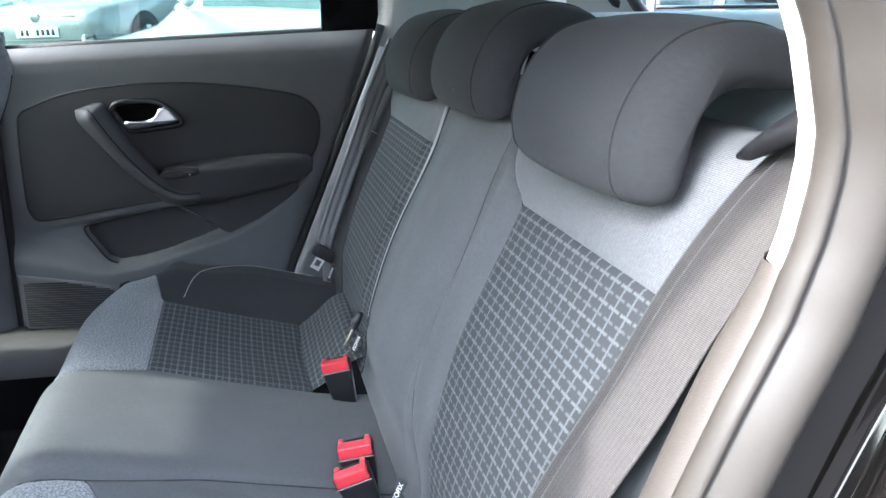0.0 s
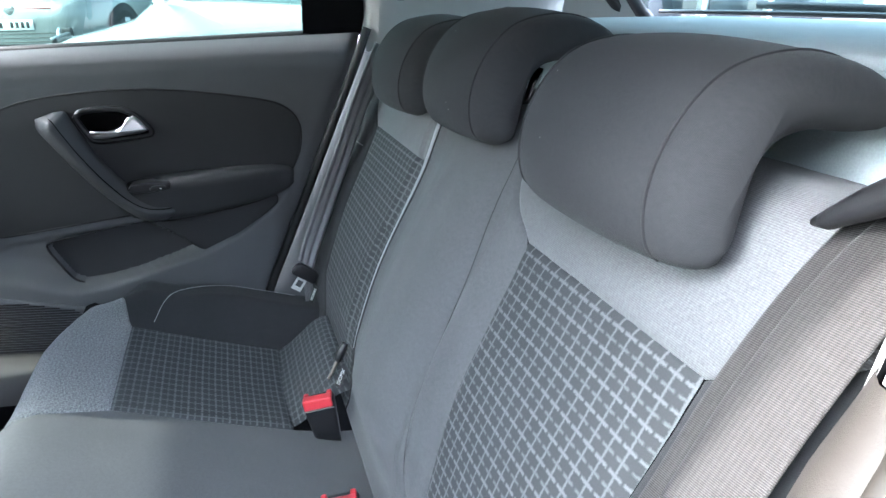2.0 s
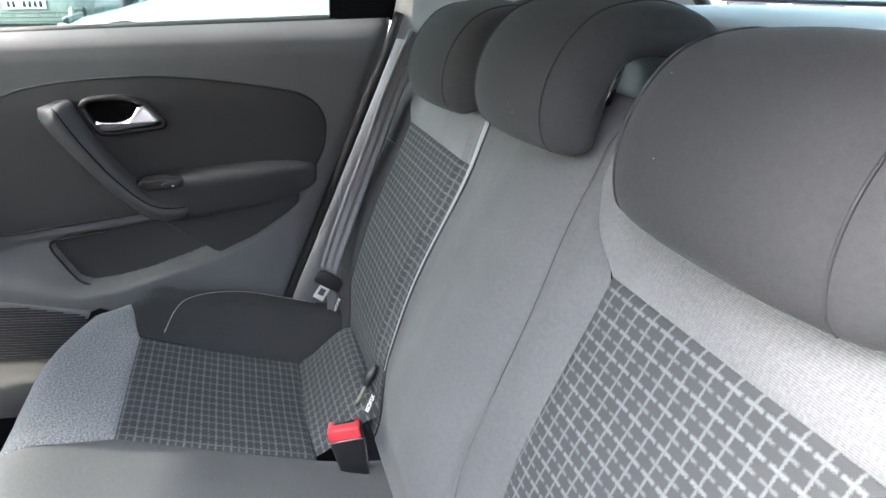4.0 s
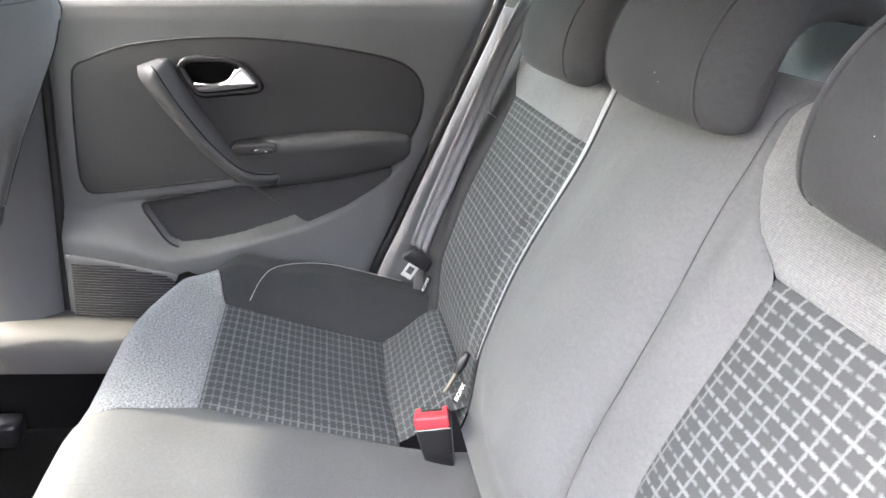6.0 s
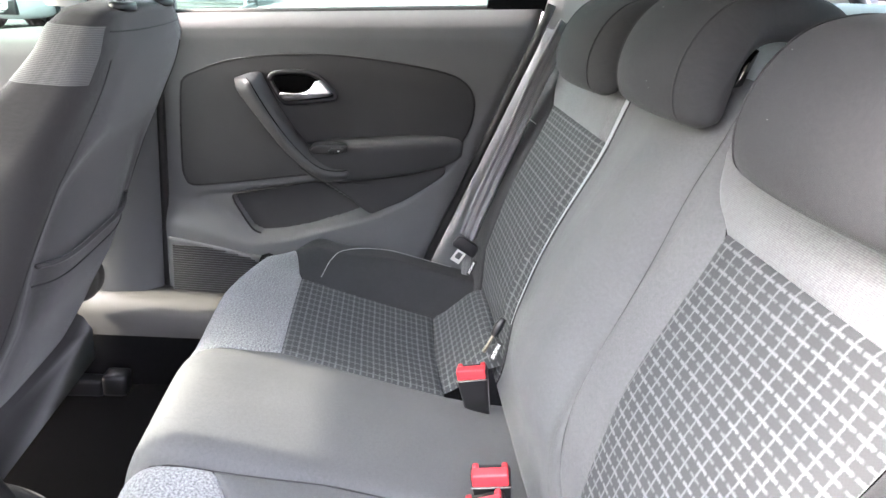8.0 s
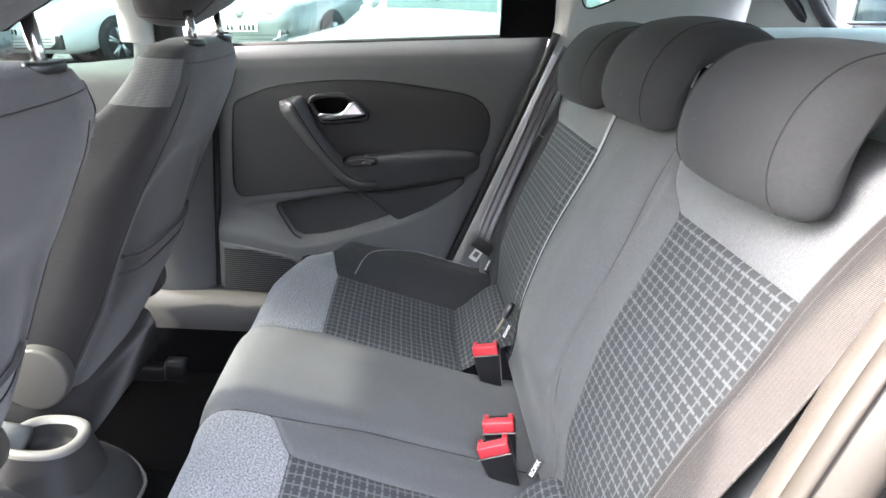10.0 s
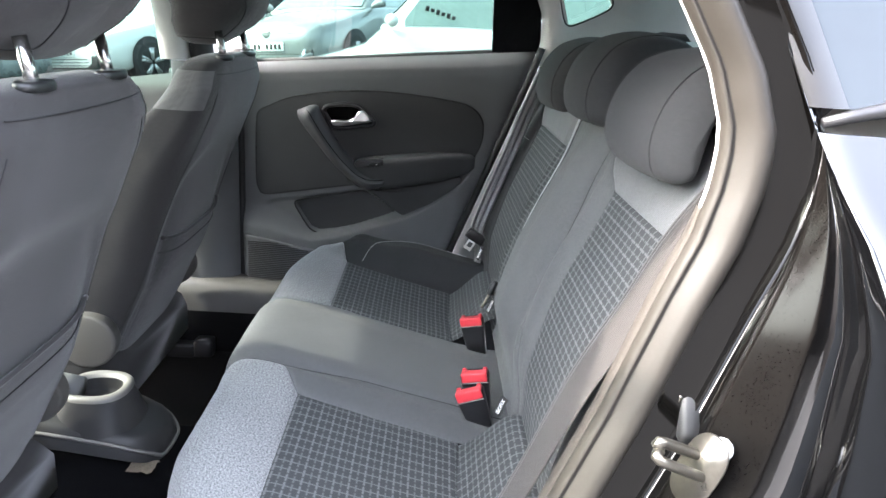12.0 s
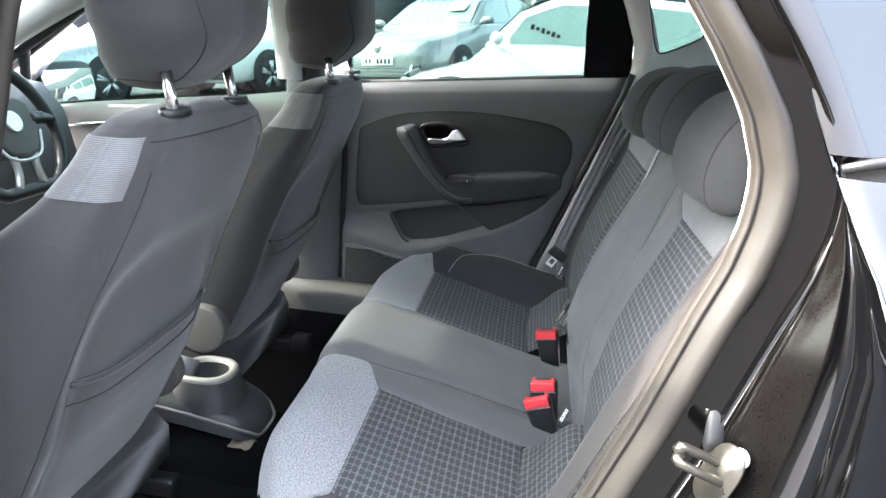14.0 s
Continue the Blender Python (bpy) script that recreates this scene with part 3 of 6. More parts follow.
def head_restraint(yc, half, lift=0.0, dx=0.0):
    h = thing("rear_head_restraint", "charcoal knit rear head restraint hooked over the backrest", "head restraint", group="rear head restraints", at=(0, yc, 0))
    prof = spline(HR + [HR[0]], 73)[:-1]
    c = np.array([0.0, 0.0])
    mid = np.array([(0.170, 1.0), (0.178, 1.05), (0.205, 1.082), (0.245, 1.097), (0.29, 1.095)])
    ml = spline(mid, 60)
    steps = np.linspace(-1, 1, 41)
    rows, uvs = [], []
    for k in steps:
        a = abs(k)
        # the section shrinks towards its middle line at the rounded cheeks
        g = 1.0 if a < 0.80 else math.sqrt(max(0.0, 1 - ((a - 0.80) / 0.20) ** 2)) * 0.62 + 0.38
        if a > 0.995:
            g = 0.30
        bow = 0.020 * k * k + 0.012 * a ** 6
        row = []
        for i, q in enumerate(prof):
            m_ = min(ml, key=lambda r: (r[0] - q[0]) ** 2 + (r[1] - q[1]) ** 2)
            p = np.array(m_) + (np.array(q) - np.array(m_)) * g
            front = smoothstep(0.235, 0.16, p[0])
            row.append(Vector((p[0] + dx + bow * (0.4 + 0.6 * front), k * half, p[1] + lift - 0.010 * k * k * (1 - front))))
            uvs.append((k * half, i * 0.0075))
        rows.append(row)
    n = len(prof)
    faces = [(i * n + j, i * n + (j + 1) % n, (i + 1) * n + (j + 1) % n, (i + 1) * n + j) for i in range(len(rows) - 1) for j in range(n)]
    faces += [tuple(range(n))[::-1], tuple(range((len(rows) - 1) * n, len(rows) * n))]
    pad = link_mesh("pad", [p for r in rows for p in r], faces, M_KNIT, h, "", uvs)
    for side in (-1, 1):
        kk = side * 0.74
        i = int(np.argmin(abs(steps - kk)))
        path = [rows[i][j] + Vector((-0.0003, 0, 0.0003)) for j in range(1, 44, 2)]
        tube("seam", path, 0.0013, M_DTHREAD, h, "", sides=5, n=60)
    for q in range(3):
        i, j = rng.randrange(8, 33), rng.randrange(4, 34)
        bm = bmesh.new()
        bmesh.ops.create_icosphere(bm, subdivisions=1, radius=0.0004 + 0.0003 * rng.random())
        bmesh.ops.translate(bm, vec=rows[i][j], verts=bm.verts)
        part("lint", bm, M_THREAD, pad, "white speck of lint")
    for q in (-0.06, 0.06):
        tube("post", [(0.262, q, 1.075), (0.250, q, 1.03)], 0.006, M_POST, h, "chrome post", sides=10, n=3)
    return h


head_restraint(-0.325, 0.138, 0.004, 0.006)
head_restraint(0.018, 0.124, 0.020, 0.006)
head_restraint(0.330, 0.125, 0.006, 0.002)

# ------------------------------------------------------------ far rear door with its trim
def door_at(x, z, d=0.0):
    """A place on the door's inner face, d metres proud of it."""
    return Vector((x, 0.706 - 0.055 * x - d, z))


def door_face(z):
    """How far the trim stands in from the face, by height."""
    return lerp_list([(0.30, 0.0), (0.90, 0.0), (0.95, 0.001), (0.99, 0.003), (1.015, 0.0015), (1.03, -0.005), (1.045, -0.018), (1.07, -0.045)], z)


def belt_z(x):
    return 1.0 + 0.105 * (x + 0.54)


def rear_edge(z):
    return lerp_list([(0.30, -0.065), (0.516, -0.007), (0.774, 0.087), (1.028, 0.179), (1.09, 0.198)], z)


def edge_distance(x, z, poly):
    """How far a place lies outside an outline; negative within."""
    best, inside = 9.0, False
    for (ax, az), (bx, bz) in zip(poly, poly[1:] + poly[:1]):
        ex, ez = bx - ax, bz - az
        k = min(1.0, max(0.0, ((x - ax) * ex + (z - az) * ez) / (ex * ex + ez * ez + 1e-12)))
        best = min(best, math.hypot(x - ax - ex * k, z - az - ez * k))
        if (az > z) != (bz > z) and x < ax + (z - az) / (bz - az) * ex:
            inside = not inside
    return -best if inside else best


RIDGE = [(-0.60, 0.554), (-0.51, 0.545), (-0.446, 0.529), (-0.397, 0.525), (-0.324, 0.541), (-0.228, 0.575), (-0.14, 0.607), (-0.07, 0.644), (-0.002, 0.695), (0.035, 0.735), (0.052, 0.790), (0.20, 1.00)]
POCKET = [(-0.447, 0.618), (-0.437, 0.632), (-0.353, 0.651), (-0.249, 0.674), (-0.195, 0.646), (-0.140, 0.621), (-0.205, 0.590), (-0.270, 0.565), (-0.351, 0.545), (-0.382, 0.541), (-0.405, 0.553), (-0.429, 0.588)]


def trim_height(x, z):
    """The moulded relief of the lower trim: a swept ledge, and the map pocket sunk above it."""
    rz = lerp_list(RIDGE, x)
    w = lerp_list([(-0.60, 0.070), (-0.46, 0.060), (-0.405, 0.028), (-0.34, 0.014), (0.05, 0.012)], x)
    out = lerp_list([(-0.60, 0.034), (-0.10, 0.030), (0.01, 0.018), (0.05, 0.004), (0.10, 0.0)], x)
    below = smoothstep(rz + w, rz, z)
    d = out * below - 0.05 * max(0.0, rz - 0.012 - z) * min(1.0, out / 0.02)
    lz = lerp_list([(-0.60, 0.605), (-0.529, 0.618), (-0.505, 0.628), (-0.353, 0.658), (-0.249, 0.678)], x)
    d -= 0.006 * (1 - smoothstep(lz - 0.004, lz + 0.003, z)) * (1 - below) * smoothstep(-0.545, -0.50, x) * smoothstep(-0.235, -0.26, x)
    if -0.46 < x < -0.13 and 0.53 < z < 0.69:
        d -= 0.024 * smoothstep(0.002, -0.006, edge_distance(x, z, POCKET))
    return d


door = thing("door_1", "closed far rear door with charcoal trim and clear window", "car door", "structure")
rows, uvs = [], []
NZ, NX = 130, 110
for i in range(NZ + 1):
    v = i / NZ
    row = []
    for j in range(NX + 1):
        u = j / NX
        z0 = 0.30
        xa = -0.588
        # rows follow the belt line at the top and the sill at the foot
        zt = belt_z(xa + u * 0.76) + 0.005
        z = z0 + (zt - z0) * v
        xb = rear_edge(z)
        x = xa + (xb - xa) * u
        zz = z if v < 0.6 else z - (zt - 1.045) * (v - 0.6) / 0.4
        edge = min(u, 1 - u) * (xb - xa)
        d = door_face(zz) + trim_height(x, z) - (0.016 if u > 0.5 else 0.003) * math.exp(-edge / 0.010)
        row.append(door_at(x, z, d))
        uvs.append((x, z))
    rows.append(row)
n = NX + 1
link_mesh("trim_panel", [p for r in rows for p in r], [(i * n + j, i * n + j + 1, (i + 1) * n + j + 1, (i + 1) * n + j) for i in range(NZ) for j in range(n - 1)], M_TRIM, door, "dark grained plastic trim", uvs)


def closed_spline(points, n):
    return spline(points + [points[0]], n + 1)[:-1]


def plate(name, outline, d0, d1, mat, parent, label="", bevel=0.004, n=72, dome=0.0):
    """A raised plate with rounded rim on the door's face; outline in x and z."""
    pts = closed_spline(outline, n)
    cx, cz = np.mean([p[0] for p in pts]), np.mean([p[1] for p in pts])
    rings = [(1.0, d0), (1.0, d1 - bevel), (0.0, None)]
    rows = []
    size = 0.5 * max(max(p[0] for p in pts) - min(p[0] for p in pts), max(p[1] for p in pts) - min(p[1] for p in pts))

    def ring(inset, d):
        row = []
        for k, p in enumerate(pts):
            a, b = np.array(pts[k - 1]), np.array(pts[(k + 1) % len(pts)])
            t = b - a
            t = t / (np.linalg.norm(t) + 1e-9)
            nrm = np.array([-t[1], t[0]])
            if np.dot(nrm, np.array([cx, cz]) - np.array(p)) < 0:
                nrm = -nrm
            q = np.array(p) + nrm * inset
            row.append(door_at(q[0], q[1], d))
        return row

    rows = [ring(0, d0), ring(0, d1 - bevel), ring(bevel * 0.3, d1 - bevel * 0.3), ring(bevel, d1)]
    for f in (0.25, 0.5, 0.75, 0.92):
        rows.append([door_at(cx + (p[0] - cx) * (1 - f), cz + (p[1] - cz) * (1 - f), d1 + dome * f) for p in [(r.x, r.z) for r in rows[3]]])
    return loft(name, rows, mat, parent, label, closed=True, caps=True)


PANEL = [(-0.555, 0.777), (-0.551, 0.859), (-0.541, 0.879), (-0.522, 0.889), (-0.456, 0.918), (-0.358, 0.938), (-0.244, 0.949), (-0.129, 0.947), (-0.005, 0.935), (0.040, 0.919), (0.062, 0.894), (0.068, 0.867), (0.064, 0.827), (0.047, 0.786), (0.030, 0.748), (-0.02, 0.731), (-0.10, 0.716), (-0.278, 0.690), (-0.434, 0.661), (-0.527, 0.645), (-0.545, 0.654), (-0.554, 0.680)]
plate("insert_panel", PANEL, -0.010, 0.0040, M_TRIM_SOFT, door, "charcoal soft insert panel", 0.003, 120)
rim = closed_spline(PANEL, 120)
tube("groove", [door_at(p[0], p[1], 0.0022) for p in rim + [rim[0]]], 0.0024, M_BLACK, door, "", sides=6, n=160)
# armrest and pull handle
rows = []
for x, top, bot, out in [(-0.300, 0.752, 0.704, 0.016), (-0.272, 0.765, 0.690, 0.040), (-0.225, 0.776, 0.686, 0.058), (-0.150, 0.787, 0.699, 0.064), (-0.06, 0.798, 0.719, 0.060), (0.010, 0.801, 0.739, 0.046), (0.040, 0.798, 0.752, 0.026), (0.052, 0.790, 0.760, 0.008)]:
    h = top - bot
    sec = [(0.0, top), (out * 0.62, top - 0.001), (out * 0.93, top - 0.006), (out, top - 0.22 * h), (out * 0.97, top - 0.60 * h), (out * 0.86, bot + 0.06 * h), (out * 0.55, bot), (0.0, bot)]
    rows.append([door_at(x, q[1], q[0]) for q in spline(sec, 18)])
loft("armrest", rows, M_TRIM_SOFT, door, "charcoal padded armrest", caps=True)
# pull handle: one curved bar from its broad head down into the armrest
BAR_L = [(-0.439, 0.886), (-0.436, 0.868), (-0.417, 0.842), (-0.376, 0.792), (-0.330, 0.741), (-0.279, 0.701), (-0.241, 0.684), (-0.200, 0.690), (-0.165, 0.703)]
BAR_R = [(-0.405, 0.901), (-0.384, 0.903), (-0.372, 0.882), (-0.348, 0.840), (-0.311, 0.790), (-0.276, 0.755), (-0.243, 0.740), (-0.205, 0.737), (-0.178, 0.739)]
rows = []
for k, (lf, rt) in enumerate(zip(spline(BAR_L, 48), spline(BAR_R, 48))):
    f = k / 47
    out = 0.046 * smoothstep(-0.06, 0.10, f) + 0.016 * smoothstep(0.5, 0.9, f) - 0.030 * smoothstep(0.90, 1.0, f)
    sec = [(0.0, 0.0), (0.02, 0.38), (0.07, 0.62), (0.20, 0.79), (0.38, 0.95), (0.47, 1.0), (0.54, 0.98), (0.62, 0.90), (0.80, 0.66), (0.94, 0.42), (1.0, 0.10)]
    rows.append([door_at(lf[0] + (rt[0] - lf[0]) * u, lf[1] + (rt[1] - lf[1]) * u, 0.006 + out * d) for u, d in sec])
loft("pull_handle", rows, M_HANDLE, door, "grey grained pull handle", caps=True)
tube("handle_seam", [r[7] + Vector((0.0, -0.0004, 0.0)) for r in rows[2:-3]], 0.0011, M_VOID, door, "", sides=5, n=60)
# release handle in its cup, whose black floor is painted recess shade
CUP = [(-0.367, 0.889), (-0.357, 0.902), (-0.320, 0.909), (-0.287, 0.910), (-0.264, 0.902), (-0.244, 0.886), (-0.229, 0.868), (-0.237, 0.860), (-0.285, 0.851), (-0.332, 0.845), (-0.350, 0.862)]
plate("cup_floor", CUP, -0.01, 0.0055, M_VOID, door, "release cup floor, blackened for a recess's shade", 0.002, 60)
lip = closed_spline(CUP, 60)
tube("cup_rim", [door_at(p[0], p[1], 0.0075) for p in lip + [lip[0]]], 0.0060, M_BLACKP, door, "black cup rim", sides=8, n=90)
plate("release_lever", [(-0.345, 0.862), (-0.320, 0.863), (-0.290, 0.872), (-0.272, 0.886), (-0.263, 0.898), (-0.253, 0.893), (-0.241, 0.880), (-0.237, 0.869), (-0.285, 0.858), (-0.331, 0.851)], 0.008, 0.024, M_SATIN, door, "satin silver release lever", 0.005, 60, 0.003)
# window switch
plate("switch_bezel", [(-0.275, 0.760), (-0.262, 0.770), (-0.205, 0.776), (-0.196, 0.770), (-0.204, 0.760), (-0.262, 0.752)], 0.03, 0.0665, M_BLACKP, door, "black switch bezel", 0.002, 40)
plate("window_switch", [(-0.235, 0.763), (-0.228, 0.768), (-0.208, 0.770), (-0.205, 0.765), (-0.214, 0.760), (-0.232, 0.758)], 0.05, 0.072, M_BLACKP, door, "black window switch", 0.002, 30)
tube("switch_mark", [door_at(-0.216, 0.764, 0.0725), door_at(-0.212, 0.7645, 0.0725)], 0.0011, M_WHITE, door, "white switch mark", sides=5, n=3)
# lower ridge, map pocket and loudspeaker
plate("map_pocket", POCKET, -0.030, -0.0215, M_TRIM_SOFT, door, "dark map pocket", 0.002, 80)
tube("pocket_edge", [door_at(x, z, 0.0005) for x, z in ((-0.353, 0.652), (-0.437, 0.632), (-0.446, 0.618), (-0.429, 0.588), (-0.405, 0.553), (-0.384, 0.541))], 0.0022, M_BLACK, door, "", sides=6, n=40)
plate("pocket_flap", [(-0.246, 0.682), (-0.163, 0.700), (-0.066, 0.720), (0.005, 0.738), (0.018, 0.722), (0.000, 0.701), (-0.066, 0.646), (-0.132, 0.613), (-0.191, 0.648)], 0.0, 0.016, M_TRIM_SOFT, door, "charcoal pocket panel", 0.004, 80)
plate("speaker_frame", [(-0.584, 0.529), (-0.55, 0.526), (-0.42, 0.505), (-0.30, 0.484), (-0.25, 0.44), (-0.28, 0.36), (-0.42, 0.345), (-0.54, 0.362), (-0.582, 0.42)], 0.0, 0.0385, M_TRIM, door, "grained speaker surround", 0.005, 80)
spk = thing("speaker_grille", "black ribbed loudspeaker grille in the far door", "loudspeaker grille")
for k in range(26):
    z = 0.372 + k * 0.0056
    xa = -0.565 + 0.02 * smoothstep(0.40, 0.36, z)
    xb = lerp_list([(0.36, -0.36), (0.44, -0.32), (0.495, -0.40), (0.515, -0.50)], z)
    tube("rib", [door_at(xa - 0.008, z, 0.0398), door_at(xb, z, 0.0398)], 0.0019, M_BLACK, spk, "", sides=5, n=4)
tube("door_seal", [door_at(-0.596, 0.30, 0.012), door_at(-0.596, 0.42, 0.012), door_at(-0.595, 0.60, 0.010), door_at(-0.594, 0.90, 0.006), door_at(-0.594, 1.0, 0.002)], 0.0085, M_BLACK, door, "black rubber door seal", sides=8, n=14)
tube("lower_seal", [door_at(-0.592, 0.44, 0.012), door_at(-0.584, 0.39, 0.016), door_at(-0.560, 0.355, 0.022), door_at(-0.50, 0.335, 0.030), door_at(-0.40, 0.325, 0.034), door_at(-0.2, 0.32, 0.034)], 0.0075, M_BLACK, door, "black rubber lower seal", sides=8, n=30)
tube("rear_seal", [door_at(rear_edge(z) + 0.006, z, 0.003) for z in np.linspace(0.36, 1.09, 10)], 0.0095, M_BLACK, door, "black rubber rear seal", sides=8, n=30)
# window frame, black post and glass
ZB = [(x, belt_z(x)) for x in (-0.60, -0.3, 0.0, 0.19)]
tube("belt_seal", [door_at(x, z + 0.004, -0.044) for x, z in ZB], 0.008, M_BLACK, door, "black belt seal", sides=8, n=20)
link_mesh("window_post", [door_at(0.078, belt_z(0.078), -0.038), door_at(0.205, belt_z(0.17), -0.030), door_at(0.190, 1.22, 0.005), door_at(0.125, 1.40, 0.07), door_at(0.058, 1.40, 0.07), door_at(0.066, 1.22, 0.005),
                          door_at(0.078, belt_z(0.078), -0.060), door_at(0.205, belt_z(0.17), -0.052), door_at(0.190, 1.22, -0.017), door_at(0.125, 1.40, 0.05), door_at(0.058, 1.40, 0.05), door_at(0.066, 1.22, -0.017)],
          [(0, 1, 2, 5), (5, 2, 3, 4), (6, 11, 8, 7), (11, 10, 9, 8), (0, 5, 11, 6), (5, 4, 10, 11), (1, 7, 8, 2), (2, 8, 9, 3), (0, 6, 7, 1)], M_POSTBLACK, door, "gloss black window post", smooth=False)
rows = [[door_at(x, belt_z(x) - 0.03, -0.062) for x in (-0.60, -0.3, 0.09)], [door_at(x, 1.22, -0.012) for x in (-0.60, -0.3, 0.075)], [door_at(x, 1.40, 0.06) for x in (-0.60, -0.3, 0.066)]]
win = loft("window_pane", rows, M_GLASS, door, "clear side window glass")
win.visible_shadow = False
# outer skin of the door
rows = [[(x, y, z) for x in (-0.62, -0.2, 0.22)] for y, z in ((0.800, 0.99), (0.835, 0.90), (0.845, 0.70), (0.83, 0.45), (0.80, 0.28))]
loft("outer_skin", rows, M_PAINT, door, "black painted outer skin")

# ------------------------------------------------------------ far pillars, sills, floor
# Added strip, not a door part: stops light leaking through the gap.
box("leak_blocker", (0.075, 0.02, 0.75), (-0.605, 0.775, 0.66), M_BLACK, door, "black strip added behind the door edge against a light leak", 0.0)
pb = thing("pillar_1", "far centre pillar with dark lower and light upper trim", "car pillar", "structure")
loft("lower_trim", [[(xx, yy, z) for xx, yy in ((-0.765, 0.70), (-0.750, 0.680), (-0.70, 0.672), (-0.635, 0.684), (-0.602, 0.712), (-0.600, 0.75))] for z in (0.38, 0.60, 0.80, 1.00)], M_TRIM, pb, "dark grained lower pillar trim")
loft("upper_trim", [[(xx - 0.02 * (z - 1.0), yy - lean, z) for xx, yy in ((-0.800, 0.73), (-0.792, 0.700), (-0.775, 0.688), (-0.735, 0.688), (-0.722, 0.700), (-0.720, 0.73))] for z, lean in ((1.00, 0.0), (1.10, 0.025), (1.22, 0.06), (1.42, 0.13))], M_CREAM, pb, "light grey upper pillar trim")
loft("door_frame", [[(xx - 0.02 * (z - 1.0), yy - lean, z) for xx, yy in ((-0.718, 0.735), (-0.716, 0.712), (-0.690, 0.708), (-0.668, 0.715), (-0.660, 0.74))] for z, lean in ((0.98, 0.0), (1.10, 0.025), (1.22, 0.06), (1.42, 0.13))], M_BLACK, pb, "black window frame")
sill = thing("sill_1", "far door sill in grey plastic", "car sill", "structure")
loft("sill_trim", [[(x, y, z) for y, z in ((0.735, 0.405), (0.66, 0.402), (0.632, 0.392), (0.618, 0.370), (0.611, 0.340), (0.609, 0.328))] for x in (-1.45, -0.9, -0.69, -0.55, -0.40, 0.0)], M_SILL, sill, "grey sill plastic")
loft("sill_carpet", [[(x, y, z) for y, z in ((0.612, 0.330), (0.607, 0.326), (0.604, 0.20))] for x in (-1.45, -0.9, -0.4, 0.0)], M_CARPET, sill, "black carpet edge")
pc = thing("pillar_2", "far rear pillar with dark lower and light upper trim", "car pillar", "structure")


def c_edge(z):
    """The front edge of the rear pillar's trim, past the door's seal."""
    return lerp_list([(0.30, -0.05), (0.516, 0.006), (0.774, 0.100), (1.04, 0.196), (1.15, 0.205), (1.25, 0.165), (1.40, 0.08)], z)


rows = []
for z in np.linspace(0.36, 1.045, 14):
    e = c_edge(z)
    rows.append([(e, 0.738, z), (e + 0.010, 0.720, z), (e + 0.028, 0.705, z), (e + 0.06, 0.692, z), (e + 0.09, 0.684, z), (e + 0.20, 0.69, z), (e + 0.40, 0.69, z)])
loft("lower_trim", rows, M_TRIM, pc, "dark grained lower pillar trim")
rows = []
for z in np.linspace(1.042, 1.42, 14):
    e = c_edge(z) - 0.002
    lean = lerp_list([(1.04, 0.0), (1.15, 0.012), (1.42, 0.13)], z)
    rows.append([(e, 0.735 - lean, z), (e + 0.004, 0.708 - lean, z), (e + 0.014, 0.697 - lean, z), (e + 0.05, 0.690 - lean, z), (e + 0.060, 0.689 - lean, z)])
loft("upper_trim", rows, M_CREAM, pc, "light grey upper pillar trim")
# light trim round the far quarter window
QW = [(0.205, 1.285), (0.222, 1.235), (0.246, 1.168), (0.262, 1.150), (0.285, 1.155), (0.340, 1.183), (0.362, 1.200), (0.360, 1.218), (0.330, 1.262), (0.300, 1.300)]


def q_at(x, z, d=0.0):
    return Vector((x, 0.684 - lerp_list([(1.04, 0.0), (1.15, 0.012), (1.42, 0.13)], z) - d, z))


qi = closed_spline(QW, 48)
outer = []
cx, cz = 0.285, 1.215
for p in qi:
    a = math.atan2(p[1] - cz, p[0] - cx)
    dx, dz = math.cos(a), math.sin(a)
    k = min([((0.66 - cx) / dx) if dx > 1e-6 else 9, ((0.225 - cx) / dx) if dx < -1e-6 else 9, ((1.42 - cz) / dz) if dz > 1e-6 else 9, ((1.047 - cz) / dz) if dz < -1e-6 else 9])
    o = (cx + dx * k, cz + dz * k)
    # never inside the window
    if (o[0] - cx) ** 2 + (o[1] - cz) ** 2 < ((p[0] - cx) ** 2 + (p[1] - cz) ** 2) * 1.1:
        o = (cx + (p[0] - cx) * 1.25, cz + (p[1] - cz) * 1.25)
    outer.append(o)
rows = [[q_at(o[0], o[1]) for o in outer], [q_at(p[0] * 0.6 + o[0] * 0.4, p[1] * 0.6 + o[1] * 0.4, 0.004) for p, o in zip(qi, outer)], [q_at(cx + (p[0] - cx) * 1.06, cz + (p[1] - cz) * 1.06, 0.003) for p in qi], [q_at(p[0], p[1], -0.004) for p in qi], [q_at(p[0], p[1], -0.03) for p in qi]]
loft("quarter_trim", rows, M_CREAM, pc, "light grey quarter trim", closed=True)
tube("quarter_seal", [q_at(p[0], p[1], -0.002) for p in qi + [qi[0]]], 0.0028, M_BLACK, pc, "black quarter window seal", sides=6, n=70)
qg = link_mesh("quarter_pane", [q_at(p[0], p[1], -0.028) for p in qi], [tuple(range(48))], M_GLASS, pc, "clear quarter window glass", smooth=False)
qg.visible_shadow = False
